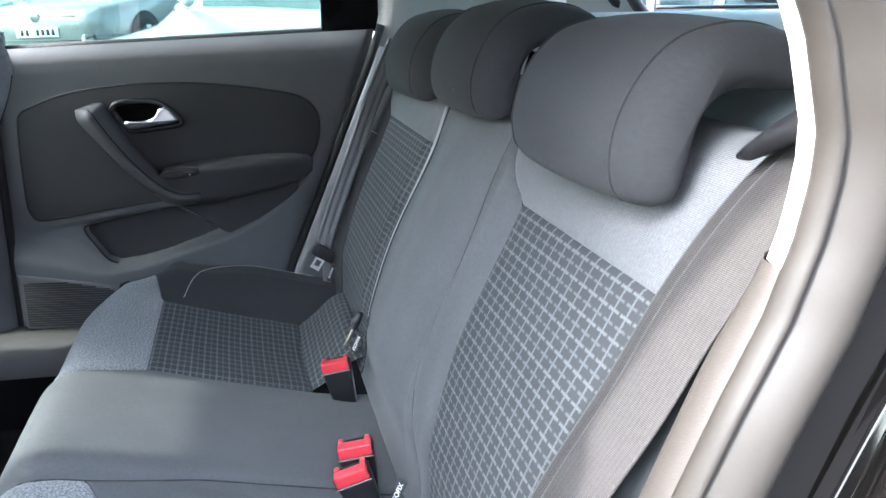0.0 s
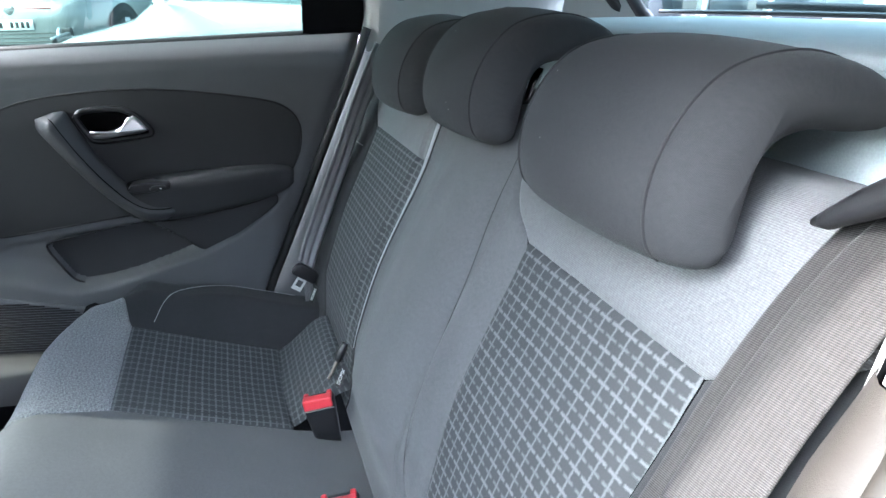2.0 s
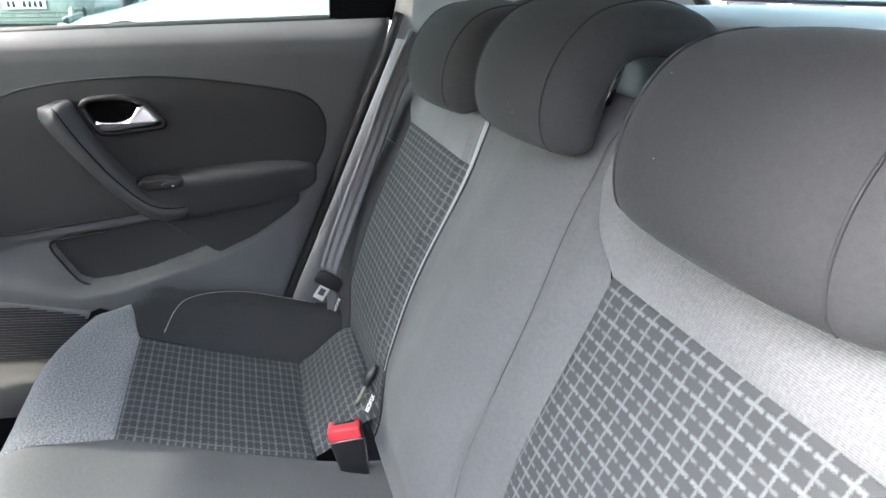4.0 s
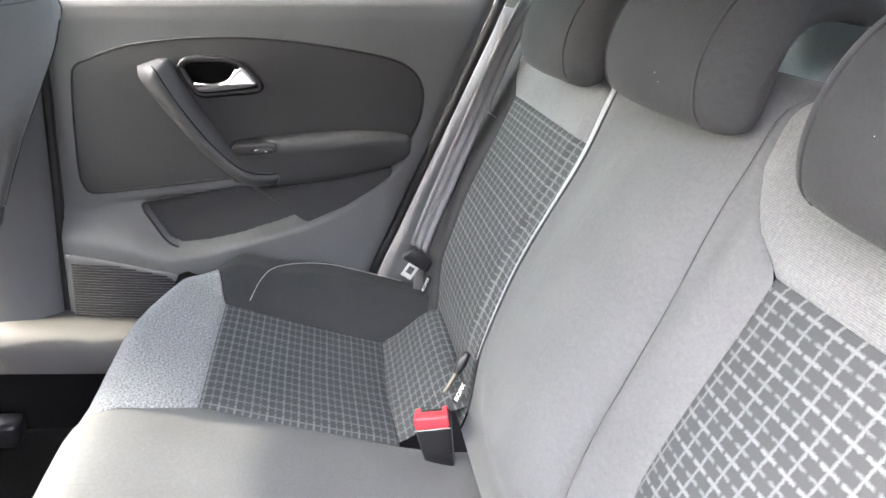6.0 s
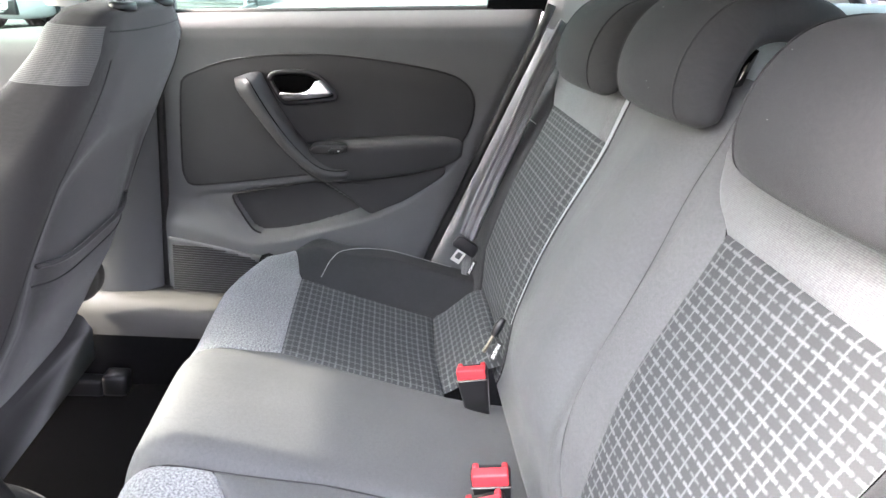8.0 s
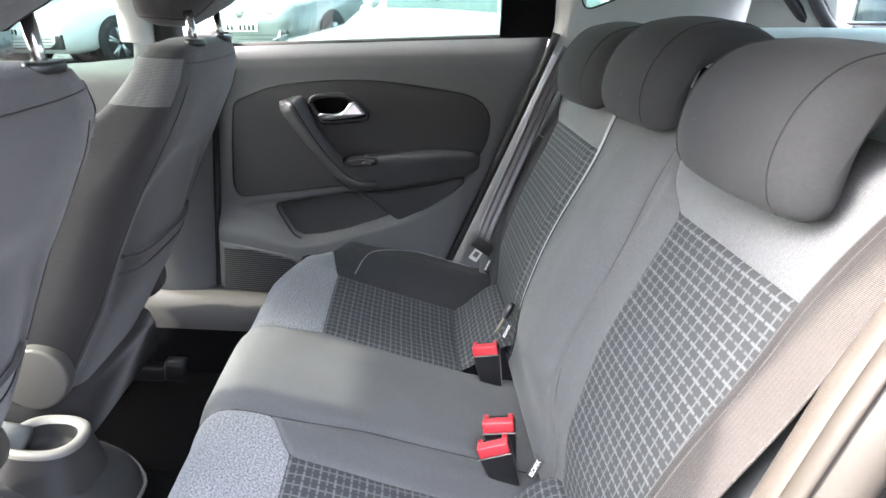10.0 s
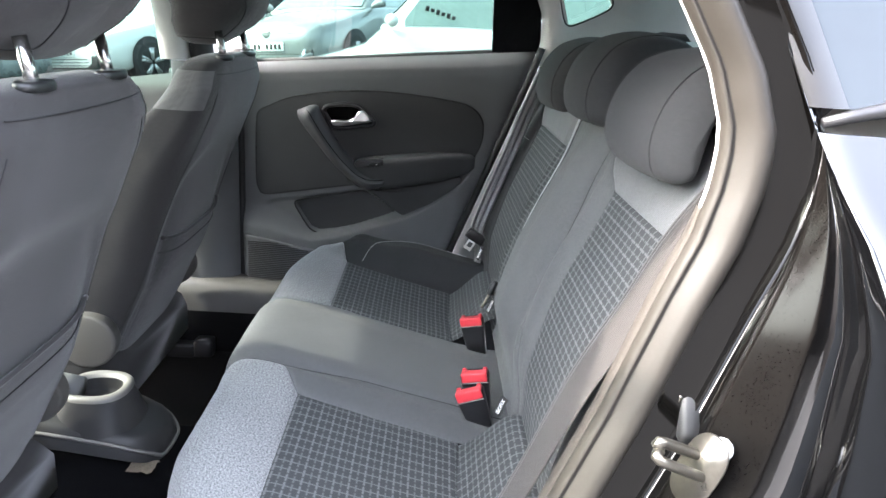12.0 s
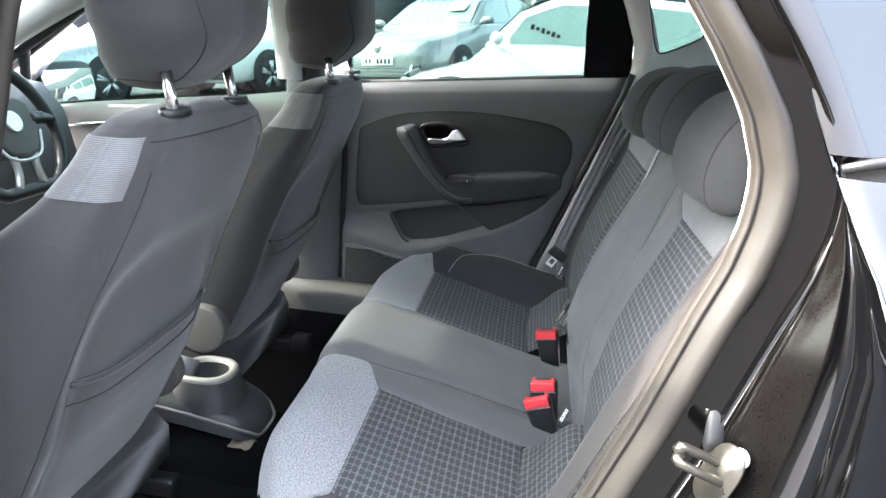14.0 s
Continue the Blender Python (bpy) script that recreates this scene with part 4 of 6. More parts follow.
# parcel shelf bracket behind the backrest
loft("shelf_bracket", [[(0.30, 0.670, 1.075), (0.42, 0.665, 1.125), (0.50, 0.66, 1.150), (0.56, 0.655, 1.148)], [(0.30, 0.640, 1.070), (0.42, 0.630, 1.112), (0.50, 0.62, 1.135), (0.56, 0.60, 1.130)], [(0.30, 0.640, 1.02), (0.42, 0.63, 1.05), (0.50, 0.62, 1.07), (0.56, 0.60, 1.07)]], M_BLACKP, pc, "black parcel shelf bracket")

floor = thing("floor", "black carpeted cabin floor", "floor", "structure")
rows = []
for x, zt, zf in ((-1.5, 0.30, 0.19), (-0.9, 0.29, 0.19), (-0.70, 0.28, 0.19), (-0.52, 0.265, 0.195), (-0.30, 0.255, 0.20)):
    rows.append([(x, y, z) for y, z in ((-0.66, zf + 0.02), (-0.30, zf), (-0.15, zf + 0.02), (-0.10, zt - 0.02), (-0.06, zt), (0.06, zt), (0.10, zt - 0.02), (0.15, zf + 0.02), (0.30, zf), (0.66, zf + 0.02))])
loft("carpet", rows, M_CARPET, floor, "black carpet")
rows = [[(x, y, zz) for x, zz in ((-0.66, 0.284), (-0.60, 0.276), (-0.52, 0.271), (-0.42, 0.266))] for y in (-0.055, 0.0, 0.055)]
loft("tunnel_carpet", rows, M_CARPET2, floor, "brown flecked carpet on the tunnel")
box("underbody", (3.2, 1.36, 0.05), (-0.30, 0, 0.165), M_BLACK, floor, "", 0.01)

# ------------------------------------------------------------ roof, tailgate, shelf
roof = thing("ceiling", "light grey headliner under a black roof", "car roof", "structure")
rows, rows2 = [], []
for x, h in ((-1.15, 1.29), (-0.95, 1.375), (-0.6, 1.43), (-0.2, 1.445), (0.2, 1.43), (0.55, 1.39), (0.72, 1.345)):
    rows.append([(x, y, h - 0.06 * (abs(y) / 0.55) ** 3) for y in np.linspace(-0.56, 0.56, 15)])
    rows2.append([(x, y, h + 0.022 - 0.06 * (abs(y) / 0.58) ** 3) for y in np.linspace(-0.60, 0.60, 15)])
loft("headliner", rows, M_CREAM, roof, "light grey headliner")
loft("roof_skin", rows2, M_PAINT, roof, "black painted roof skin")
tail = thing("tailgate", "black tailgate with tinted rear window and wiper", "tailgate", "structure")
# glass between its dark frame
TB = [(0.80, 1.158), (0.70, 1.30), (0.66, 1.365)]
loft("rear_pane", [[(x, y * (1 - 0.12 * k), z) for y in np.linspace(-0.53, 0.53, 9)] for k, (x, z) in enumerate(TB)], M_RGLASS, tail, "tinted rear window glass")
for side in (-1, 1):
    tube("window_frame", [(0.785, side * 0.596, 1.120), (0.70, side * 0.582, 1.182), (0.60, side * 0.555, 1.275), (0.55, side * 0.53, 1.36)], 0.013, M_BLACKP, tail, "black tailgate seal", sides=8, n=12)
    tube("window_frame", [(0.805, side * 0.562, 1.120), (0.74, side * 0.556, 1.182), (0.66, side * 0.53, 1.275), (0.62, side * 0.50, 1.36)], 0.016, M_BLACKP, tail, "black rear window frame", sides=8, n=12)
    loft("side_trim", [[(0.62, side * 0.66, 1.04), (0.74, side * 0.60, 1.06), (0.80, side * 0.57, 1.09)], [(0.62, side * 0.63, 1.20), (0.70, side * 0.57, 1.22), (0.76, side * 0.535, 1.20)], [(0.58, side * 0.57, 1.38), (0.62, side * 0.52, 1.38), (0.66, side * 0.47, 1.37)]], M_CREAM, tail, "light grey rear side trim")
tube("window_frame", [(0.798, -0.54, 1.159), (0.800, 0.0, 1.161), (0.798, 0.54, 1.159)], 0.0045, M_BLACKP, tail, "black lower window frame", sides=8, n=12)
tube("wiper", [(0.83, 0.285, 1.176), (0.83, 0.06, 1.172), (0.83, -0.20, 1.168)], 0.0075, M_BLACKP, tail, "black rear wiper", sides=6, n=10)
box("lower_panel", (0.10, 1.30, 0.90), (0.86, 0, 0.66), M_PAINT, tail, "black painted tailgate", 0.02)
shelf = thing("parcel_shelf", "grey felt parcel shelf behind the rear seats", "parcel shelf")
loft("shelf_board", [[(x, y * w, z - 0.012 * abs(y / 0.56) ** 8) for y in np.linspace(-0.56, 0.56, 25)] for x, z, w in ((0.345, 1.00, 1), (0.352, 1.085, 1), (0.362, 1.108, 1), (0.385, 1.119, 1), (0.43, 1.126, 1), (0.60, 1.140, 0.99), (0.74, 1.150, 0.95), (0.775, 1.153, 0.91), (0.795, 1.154, 0.84))], M_SHELF, shelf, "grey felt board")
tube("shelf_edge", [(0.366, -0.56, 1.112), (0.366, 0.0, 1.113), (0.366, 0.56, 1.112)], 0.006, M_SHELF, shelf, "rolled felt edge", sides=10, n=20)
for sd in (-1, 1):
    tube("hinge_pin", [(0.47, sd * 0.555, 1.118), (0.47, sd * 0.585, 1.118)], 0.006, M_BLACKP, shelf, "black hinge pin", sides=10, n=3)
box("boot_back", (0.02, 1.3, 0.8), (0.82, 0, 0.6), M_CARPET, tail, "dark boot lining", 0.0)

# ------------------------------------------------------------ front seats
def front_seat(yc, x0, inner):
    """A front seat seen from behind. inner: 1 or -1, the side towards the middle of the car."""
    st = thing("front_seat", "charcoal cloth front seat with light grey shoulder patches and map pocket", "car seat", group="front seats", at=(x0, yc, 0))
    # height, rear face, half width, depth
    lev = [(h, r - d / 2, w, d) for h, r, w, d in ((0.36, -0.240, 0.226, 0.22), (0.46, -0.185, 0.234, 0.27), (0.58, -0.128, 0.240, 0.29), (0.70, -0.092, 0.240, 0.27), (0.80, -0.062, 0.238, 0.23), (0.88, -0.030, 0.234, 0.160), (0.94, -0.006, 0.228, 0.122), (0.985, 0.006, 0.216, 0.104), (1.015, 0.004, 0.194, 0.092), (1.034, 0.004, 0.160, 0.080), (1.042, -0.008, 0.11, 0.050))]
    hs = [q[0] for q in lev]

    def ring_pt(z, a, grow=0.0):
        cx = np.interp(z, hs, [q[1] for q in lev])
        w = np.interp(z, hs, [q[2] for q in lev]) + grow
        dpt = np.interp(z, hs, [q[3] for q in lev]) / 2 + grow
        c, s = math.cos(a), math.sin(a)
        p = 0.52 if c > 0 else 0.62
        y = math.copysign(abs(s) ** 0.50, s) * w
        x = cx + math.copysign(abs(c) ** p, c) * dpt
        if c < 0:
            x -= 0.05 * smoothstep(0.6, 0.95, abs(s)) * smoothstep(1.0, 0.8, z)
        else:
            # hollow for the knees of those behind
            x -= 0.014 * smoothstep(1.07, 0.90, ((abs(y) / 0.195) ** 4 + (abs(z - 0.56) / 0.30) ** 4) ** 0.25)
        return Vector((x, y, z))

    zs = [p for p in np.linspace(0.36, 0.98, 40)] + [0.99, 1.0, 1.008, 1.016, 1.023, 1.029, 1.034, 1.038, 1.042]
    A = np.linspace(-math.pi, math.pi, 96, endpoint=False)
    rows, uvs = [], []
    for z in zs:
        row = []
        for a in A:
            wr = 0.0012 * noise.noise(Vector((a * 4, z * 14, yc)))
            row.append(ring_pt(z, a, wr))
            uvs.append((a * 0.16, z))
        rows.append(row)
    n = len(A)
    faces = [(i * n + j, i * n + (j + 1) % n, (i + 1) * n + (j + 1) % n, (i + 1) * n + j) for i in range(len(rows) - 1) for j in range(n)] + [tuple((len(rows) - 1) * n + j for j in range(n))]
    link_mesh("backrest", [p for r in rows for p in r], faces, M_KNIT_F, st, "charcoal knit backrest", uvs)
    # grey shoulder patches on both flanks
    for side in (-1, 1):
        rr, uv2 = [], []
        for z in np.linspace(0.947, 1.018, 14):
            row = []
            for g in np.linspace(0, 1, 22):
                a0 = 0.90 + 0.8 * (1.018 - z)
                a = side * (a0 + (2.30 - a0) * g)
                row.append(ring_pt(z, a, 0.0018))
                uv2.append((g * 0.20, z))
            rr.append(row)
        link_mesh("shoulder_patch", [p for r in rr for p in r], [(i * 22 + j, i * 22 + j + 1, (i + 1) * 22 + j + 1, (i + 1) * 22 + j) for i in range(13) for j in range(21)], M_SEATGREY, st, "light grey ribbed shoulder patch", uv2)
    # seams: across under the shoulders and down both edges
    tube("seam", [ring_pt(1.012 - 0.004 * (1 - abs(a) / 0.9), a, 0.0006) for a in np.linspace(-0.75, 0.75, 25)], 0.0008, M_DTHREAD, st, "", sides=5, n=50)
    for side in (-1, 1):
        tube("seam", [ring_pt(z, side * (0.62 + 0.30 * smoothstep(0.95, 0.5, z)), 0.0006) for z in np.linspace(0.40, 0.975, 24)], 0.0009, M_DTHREAD, st, "", sides=5, n=50)
    # slack map pocket
    rr, uv3 = [], []
    for k, z in enumerate(np.linspace(0.37, 0.682, 20)):
        row = []
        for j in range(25):
            g = j / 24
            a = -0.64 + 1.28 * g
            sag = 0.016 * math.sin(math.pi * g) * smoothstep(0.36, 0.69, z)
            zz = z - sag * 0.8 if k > 14 else z
            row.append(ring_pt(zz, a, 0.003 + 0.010 * math.sin(math.pi * g) * smoothstep(0.5, 0.67, z)))
            uv3.append((g * 0.3, z))
        rr.append(row)
    link_mesh("map_pocket", [p for r in rr for p in r], [(i * 25 + j, i * 25 + j + 1, (i + 1) * 25 + j + 1, (i + 1) * 25 + j) for i in range(19) for j in range(24)], M_KNIT_F, st, "charcoal cloth map pocket", uv3)
    tube("pocket_hem", [Vector(p) + Vector((0.001, 0, 0)) for p in rr[-1]], 0.0042, M_KNIT_F, st, "stitched pocket hem", sides=6, n=40)
    tube("seam", [Vector(p) + Vector((0.0012, 0, 0)) for p in rr[-3]], 0.0012, M_DTHREAD, st, "", sides=5, n=40)
    # squab and recliner cover
    rr = []
    for x, zt, w in ((-0.22, 0.40, 0.225), (-0.30, 0.44, 0.232), (-0.50, 0.465, 0.235), (-0.66, 0.475, 0.23), (-0.72, 0.44, 0.21)):
        rr.append([(x, y, z) for y, z in ((-w, 0.29), (-w, zt - 0.04), (-w + 0.04, zt + 0.01), (-0.12, zt - 0.01), (0.12, zt - 0.01), (w - 0.04, zt + 0.01), (w, zt - 0.04), (w, 0.29))])
    loft("squab", rr, M_KNIT_F, st, "charcoal cloth squab", closed=True, caps=True)
    for side in (-1, 1):
        part("recliner_cover", disc_bm(0.058, 0.034, pose(-0.255, side * 0.243, 0.475, 90, 0, 0), 36, 0.006), M_SILL, st, "grey round recliner cover")
        box("seat_rail", (0.46, 0.035, 0.04), (-0.42, side * 0.19, 0.245), M_BLACKP, st, "black seat rail", 0.008)
    box("rail_cap", (0.05, 0.045, 0.05), (-0.165, -inner * 0.19, 0.255), M_BLACKP, st, "black rail cap", 0.01)
    # head restraint with its posts
    hr = part("head_restraint", bmesh.new(), M_KNIT_F, st, "charcoal knit head restraint")
    lv = [(1.090, 0.040, 0.022), (1.094, 0.060, 0.036), (1.106, 0.086, 0.052), (1.135, 0.118, 0.072), (1.175, 0.145, 0.085), (1.215, 0.154, 0.086), (1.255, 0.148, 0.080), (1.285, 0.114, 0.064), (1.300, 0.090, 0.046), (1.306, 0.058, 0.024)]
    zz = np.concatenate([np.linspace(1.090, 1.112, 7), np.linspace(1.122, 1.28, 16), np.linspace(1.285, 1.306, 6)])
    v, f, u = [], [], []
    for z in zz:
        w = np.interp(z, [q[0] for q in lv], [q[1] for q in lv])
        dp = np.interp(z, [q[0] for q in lv], [q[2] for q in lv])
        for a in np.linspace(0, 2 * math.pi, 56, endpoint=False):
            c, s = math.cos(a), math.sin(a)
            x = -0.052 - 0.034 * (1 - smoothstep(1.09, 1.17, z)) + math.copysign(abs(c) ** 0.72, c) * dp
            v.append((x + 0.014, math.copysign(abs(s) ** 0.62, s) * w, z - 0.030))
            u.append((a * 0.1, z))
    m_ = len(zz)
    f = [(i * 56 + j, i * 56 + (j + 1) % 56, (i + 1) * 56 + (j + 1) % 56, (i + 1) * 56 + j) for i in range(m_ - 1) for j in range(56)] + [tuple(range(56))[::-1], tuple((m_ - 1) * 56 + j for j in range(56))]
    me = bpy.data.meshes.new("head_restraint")
    me.from_pydata(v, [], f)
    ly = me.uv_layers.new(name="UVMap")
    for lp in me.loops:
        ly.data[lp.index].uv = u[lp.vertex_index]
    me.materials.append(M_KNIT_F)
    for p in me.polygons:
        p.use_smooth = True
    hr.data = me
    for side in (-1, 1):
        ang = 0.95

        def head_pt(z, a):
            w, dp = (np.interp(z, [q[0] for q in lv], [q[k] for q in lv]) for k in (1, 2))
            return (-0.038 - 0.034 * (1 - smoothstep(1.09, 1.17, z)) + math.copysign(abs(math.cos(a)) ** 0.72, math.cos(a)) * (dp + 0.0006), math.copysign(abs(math.sin(a)) ** 0.62, math.sin(a)) * (w + 0.0006), z - 0.030)
        line = [head_pt(z, side * (0.86 - 0.42 * smoothstep(1.29, 1.12, z))) for z in np.linspace(1.298, 1.122, 16)]
        line += [head_pt(1.112, side * 0.46), head_pt(1.106, side * 0.56)] + [head_pt(1.104, side * a) for a in np.linspace(0.72, 2.4, 14)]
        tube("seam", line, 0.0011, M_DTHREAD, hr, "", sides=5, n=80)
        tube("post", [(-0.020, side * 0.090, 1.090), (-0.008, side * 0.090, 1.025)], 0.0076, M_POST, st, "chrome post", sides=16, n=3)
        bm = disc_bm(0.0165, 0.012, pose(0, 0, 0), 28, 0.004)
        bmesh.ops.scale(bm, vec=(1.0, 1.9, 1.0), verts=bm.verts)
        bmesh.ops.translate(bm, vec=(-0.008, side * 0.092, 1.040), verts=bm.verts)
        part("post_guide", bm, M_BLACKP, st, "black post guide")
    return st


front_seat(-0.348, -0.492, 1)
front_seat(0.348, -0.490, -1)

# ------------------------------------------------------------ centre console with cup holder
con = thing("centre_console", "dark plastic centre console with a cup holder", "centre console")
rows = []
for x, w, z in ((-1.3, 0.09, 0.46), (-0.95, 0.09, 0.425), (-0.78, 0.088, 0.402), (-0.70, 0.084, 0.390), (-0.63, 0.080, 0.377), (-0.590, 0.070, 0.364), (-0.566, 0.054, 0.353), (-0.552, 0.030, 0.344)):
    rows.append([(x, y, zz) for y, zz in spline([(-w - 0.010, z - 0.046), (-w - 0.004, z - 0.026), (-w + 0.012, z - 0.004), (0, z), (w - 0.012, z - 0.004), (w + 0.004, z - 0.026), (w + 0.010, z - 0.046)], 21)])
loft("console_body", rows, M_CONSOLE, con, "dark grained console", caps=True)
rim = [rows[k][2] for k in range(2, 8)] + [rows[k][18] for k in range(7, 1, -1)]
# the pale edge stands in for sun along the console's rim
tube("console_edge", [Vector(q) + Vector((0.001, 0, 0.001)) for q in rim], 0.0035, M_SEATPALE, con, "console edge in a sunlit pale tone", sides=6, n=60)
# cup: outer wall, rim in a painted sunlit tone, and hollow
for nm, prof, mt, lab in (("cup_wall", [(0.077, 0.366), (0.070, 0.388), (0.061, 0.414), (0.058, 0.428)], M_CONSOLE, "dark cup holder wall"), ("cup_rim", [(0.058, 0.428), (0.0575, 0.434), (0.054, 0.438), (0.044, 0.437), (0.040, 0.430)], M_SEATPALE, "cup rim in a sunlit pale tone"), ("cup_hollow", [(0.040, 0.430), (0.038, 0.41), (0.036, 0.396), (0.001, 0.395)], M_BLACK, "black cup hollow")):
    loft(nm, [[(-0.680 + 1.05 * r * math.copysign(abs(math.cos(a)) ** 0.8, math.cos(a)), -0.008 + r * math.copysign(abs(math.sin(a)) ** 0.8, math.sin(a)), z) for a in np.linspace(0, 2 * math.pi, 48, endpoint=False)] for r, z in prof], mt, con, lab, closed=True)
tun = thing("floor_tunnel", "black carpeted floor tunnel under the console", "floor tunnel", "structure")
loft("tunnel_carpet", [[(x, y, z) for y, z in ((-0.125, 0.20), (-0.105, 0.285), (-0.07, 0.305), (0.07, 0.305), (0.105, 0.285), (0.125, 0.20))] for x in (-1.4, -0.9, -0.50)], M_CARPET, tun, "black carpet", caps=True)
scrap = thing("carpet_scrap", "flecked brown carpet beside the console's foot", "carpet")
loft("pile", [[(x, y, 0.312 + 0.004 * noise.noise(Vector((x * 90, y * 90, 1)))) for x in np.linspace(-0.600, -0.552, 14)] for y in np.linspace(-0.100, -0.060, 10)] + [[(x, -0.055, 0.300) for x in np.linspace(-0.600, -0.552, 14)]], M_CARPET2, scrap, "")
hb = thing("handbrake", "dark handbrake lever on the centre console", "handbrake")
tube("lever", [(-0.70, -0.03, 0.44), (-0.85, -0.03, 0.47), (-0.98, -0.03, 0.50)], [0.022, 0.018, 0.018], M_TRIM, hb, "", sides=12, n=10)

# ------------------------------------------------------------ dashboard, steering wheel, far front door
dash = thing("dashboard", "dark plastic dashboard with silver-rimmed vents", "dashboard")
loft("dash_body", [[(x, y, z) for y in np.linspace(-0.68, 0.68, 9)] for x, z in ((-1.44, 0.52), (-1.42, 0.70), (-1.46, 0.86), (-1.52, 0.93), (-1.70, 0.955), (-1.95, 0.94))], M_TRIM, dash, "dark grained dashboard")
wheel = thing("steering_wheel", "black leather steering wheel with silver lower spokes", "steering wheel", at=(-1.345, 0.285, 0.850))
wm = Matrix.Rotation(radians(-25), 4, "Y")


def wheel_at(y, z, x=0.0):
    return wm @ Vector((x, y, z))


ring = [wheel_at(0.183 * math.sin(a), 0.183 * math.cos(a) if math.cos(a) > -0.86 else -0.157) for a in np.linspace(0, 2 * math.pi, 49)]
tube("rim", ring, 0.0165, M_BLACKP, wheel, "black leather rim", sides=12, n=72)
bm = prism_bm([(-0.085, 0.055), (-0.05, 0.075), (0.05, 0.075), (0.085, 0.055), (0.082, -0.02), (0.05, -0.072), (0.0, -0.082), (-0.05, -0.072), (-0.082, -0.02)], 0.035, wm @ Matrix(((0, 0, 1, 0.0), (1, 0, 0, 0), (0, 1, 0, 0), (0, 0, 0, 1))), 0.012, 3)
part("hub", bm, M_SILL, wheel, "dark grained airbag cover")
part("badge", disc_bm(0.028, 0.008, wm @ pose(0.038, 0, 0.010, 0, 90, 0), 32, 0.003), M_SATIN, wheel, "round silver badge")
for side in (-1, 1):
    tube("spoke", [wheel_at(side * 0.07, 0.02, 0.012), wheel_at(side * 0.13, 0.018, 0.006), wheel_at(side * 0.178, 0.012, 0.0)], [0.030, 0.024, 0.020], M_BLACKP, wheel, "black spoke with buttons", sides=10, n=8, squash=0.7)
    tube("lower_spoke", [wheel_at(side * 0.038, -0.065, 0.022), wheel_at(side * 0.034, -0.11, 0.014), wheel_at(side * 0.046, -0.150, 0.004)], [0.010, 0.009, 0.010], M_SATIN, wheel, "satin silver lower spoke", sides=8, n=8)
    part("button_pod", box_bm((0.012, 0.045, 0.022), (0, 0, 0), 0.004, 2, wm @ pose(0.026, side * 0.105, 0.018)), M_BLACKP, wheel, "black button pod")
tube("hub_trim", [wheel_at(-0.086, -0.018, 0.030), wheel_at(-0.055, -0.073, 0.030), wheel_at(0, -0.086, 0.030), wheel_at(0.055, -0.073, 0.030), wheel_at(0.086, -0.018, 0.030)], 0.004, M_SATIN, wheel, "satin silver trim line", sides=6, n=24)
vent = thing("air_vent", "slatted dashboard air vent with silver rim", "air vent")
for k in range(5):
    box("slat", (0.02, 0.11, 0.004), (-1.435, 0.33, 0.885 + k * 0.014), M_BLACKP, vent, "", 0.001, 1)
tube("vent_rim", [(-1.432, 0.27, 0.87), (-1.432, 0.39, 0.87), (-1.445, 0.40, 0.95), (-1.445, 0.27, 0.95), (-1.432, 0.27, 0.87)], 0.005, M_SATIN, vent, "satin silver rim", sides=6, n=24)
fd = thing("door_2", "closed far front door with light upper trim", "car door", "structure")
rows = [[(x, y, z - dz) for x, dz in ((-1.75, 0.145), (-1.36, 0.090), (-0.90, 0.033), (-0.765, 0.012))] for y, z in ((0.745, 0.975), (0.715, 0.955), (0.70, 0.92), (0.70, 0.80), (0.68, 0.70), (0.66, 0.40))]
loft("trim_panel", rows, M_SILL, fd, "grey grained door trim")
tube("chrome_strip", [(-1.56, 0.696, 0.785), (-1.32, 0.694, 0.828), (-0.95, 0.694, 0.850)], 0.004, M_CHROME, fd, "chrome trim strip", sides=6, n=8)
loft("window_pane", [[(x, 0.755, z) for x, z in ((-1.70, 0.83), (-1.2, 0.895), (-0.76, 0.945))], [(x, 0.62, 1.38) for x in (-1.05, -0.95, -0.78)]], M_GLASS, fd, "clear side window glass")
rows = []
for x, g in ((-1.66, 0.55), (-1.63, 0.85), (-1.58, 1.0), (-1.535, 1.0), (-1.525, 0.94)):
    rows.append([(x - 0.12, 0.98 + 0.150 * g * math.copysign(abs(math.cos(a)) ** 0.6, math.cos(a)), 0.902 + 0.074 * g * math.copysign(abs(math.sin(a)) ** 0.6, math.sin(a))) for a in np.linspace(0, 2 * math.pi, 32, endpoint=False)])
mir = loft("door_mirror", rows, M_BLACKP, fd, "black mirror shell", closed=True, caps=True)
mm, tt, bb = nodes_of("mirror_glass")
bb.inputs["Metallic"].default_value, bb.inputs["Roughness"].default_value, bb.inputs["Base Color"].default_value = 1.0, 0.02, (0.85, 0.87, 0.88, 1)
part("mirror_glass", prism_bm([(-0.105, -0.06), (0.09, -0.065), (0.108, -0.03), (0.105, 0.05), (0.085, 0.064), (-0.09, 0.060), (-0.11, 0.03)], 0.004, pose(-1.640, 0.975, 0.902, 0, -11, 0) @ Matrix.Diagonal((1, 1.22, 0.95, 1)) @ Matrix(((0, 0, 1, 0), (1, 0, 0, 0), (0, 1, 0, 0), (0, 0, 0, 1))), 0.001), mm, mir, "mirror glass")
pa = thing("pillar_3", "far windscreen pillar with light grey trim", "car pillar", "structure")
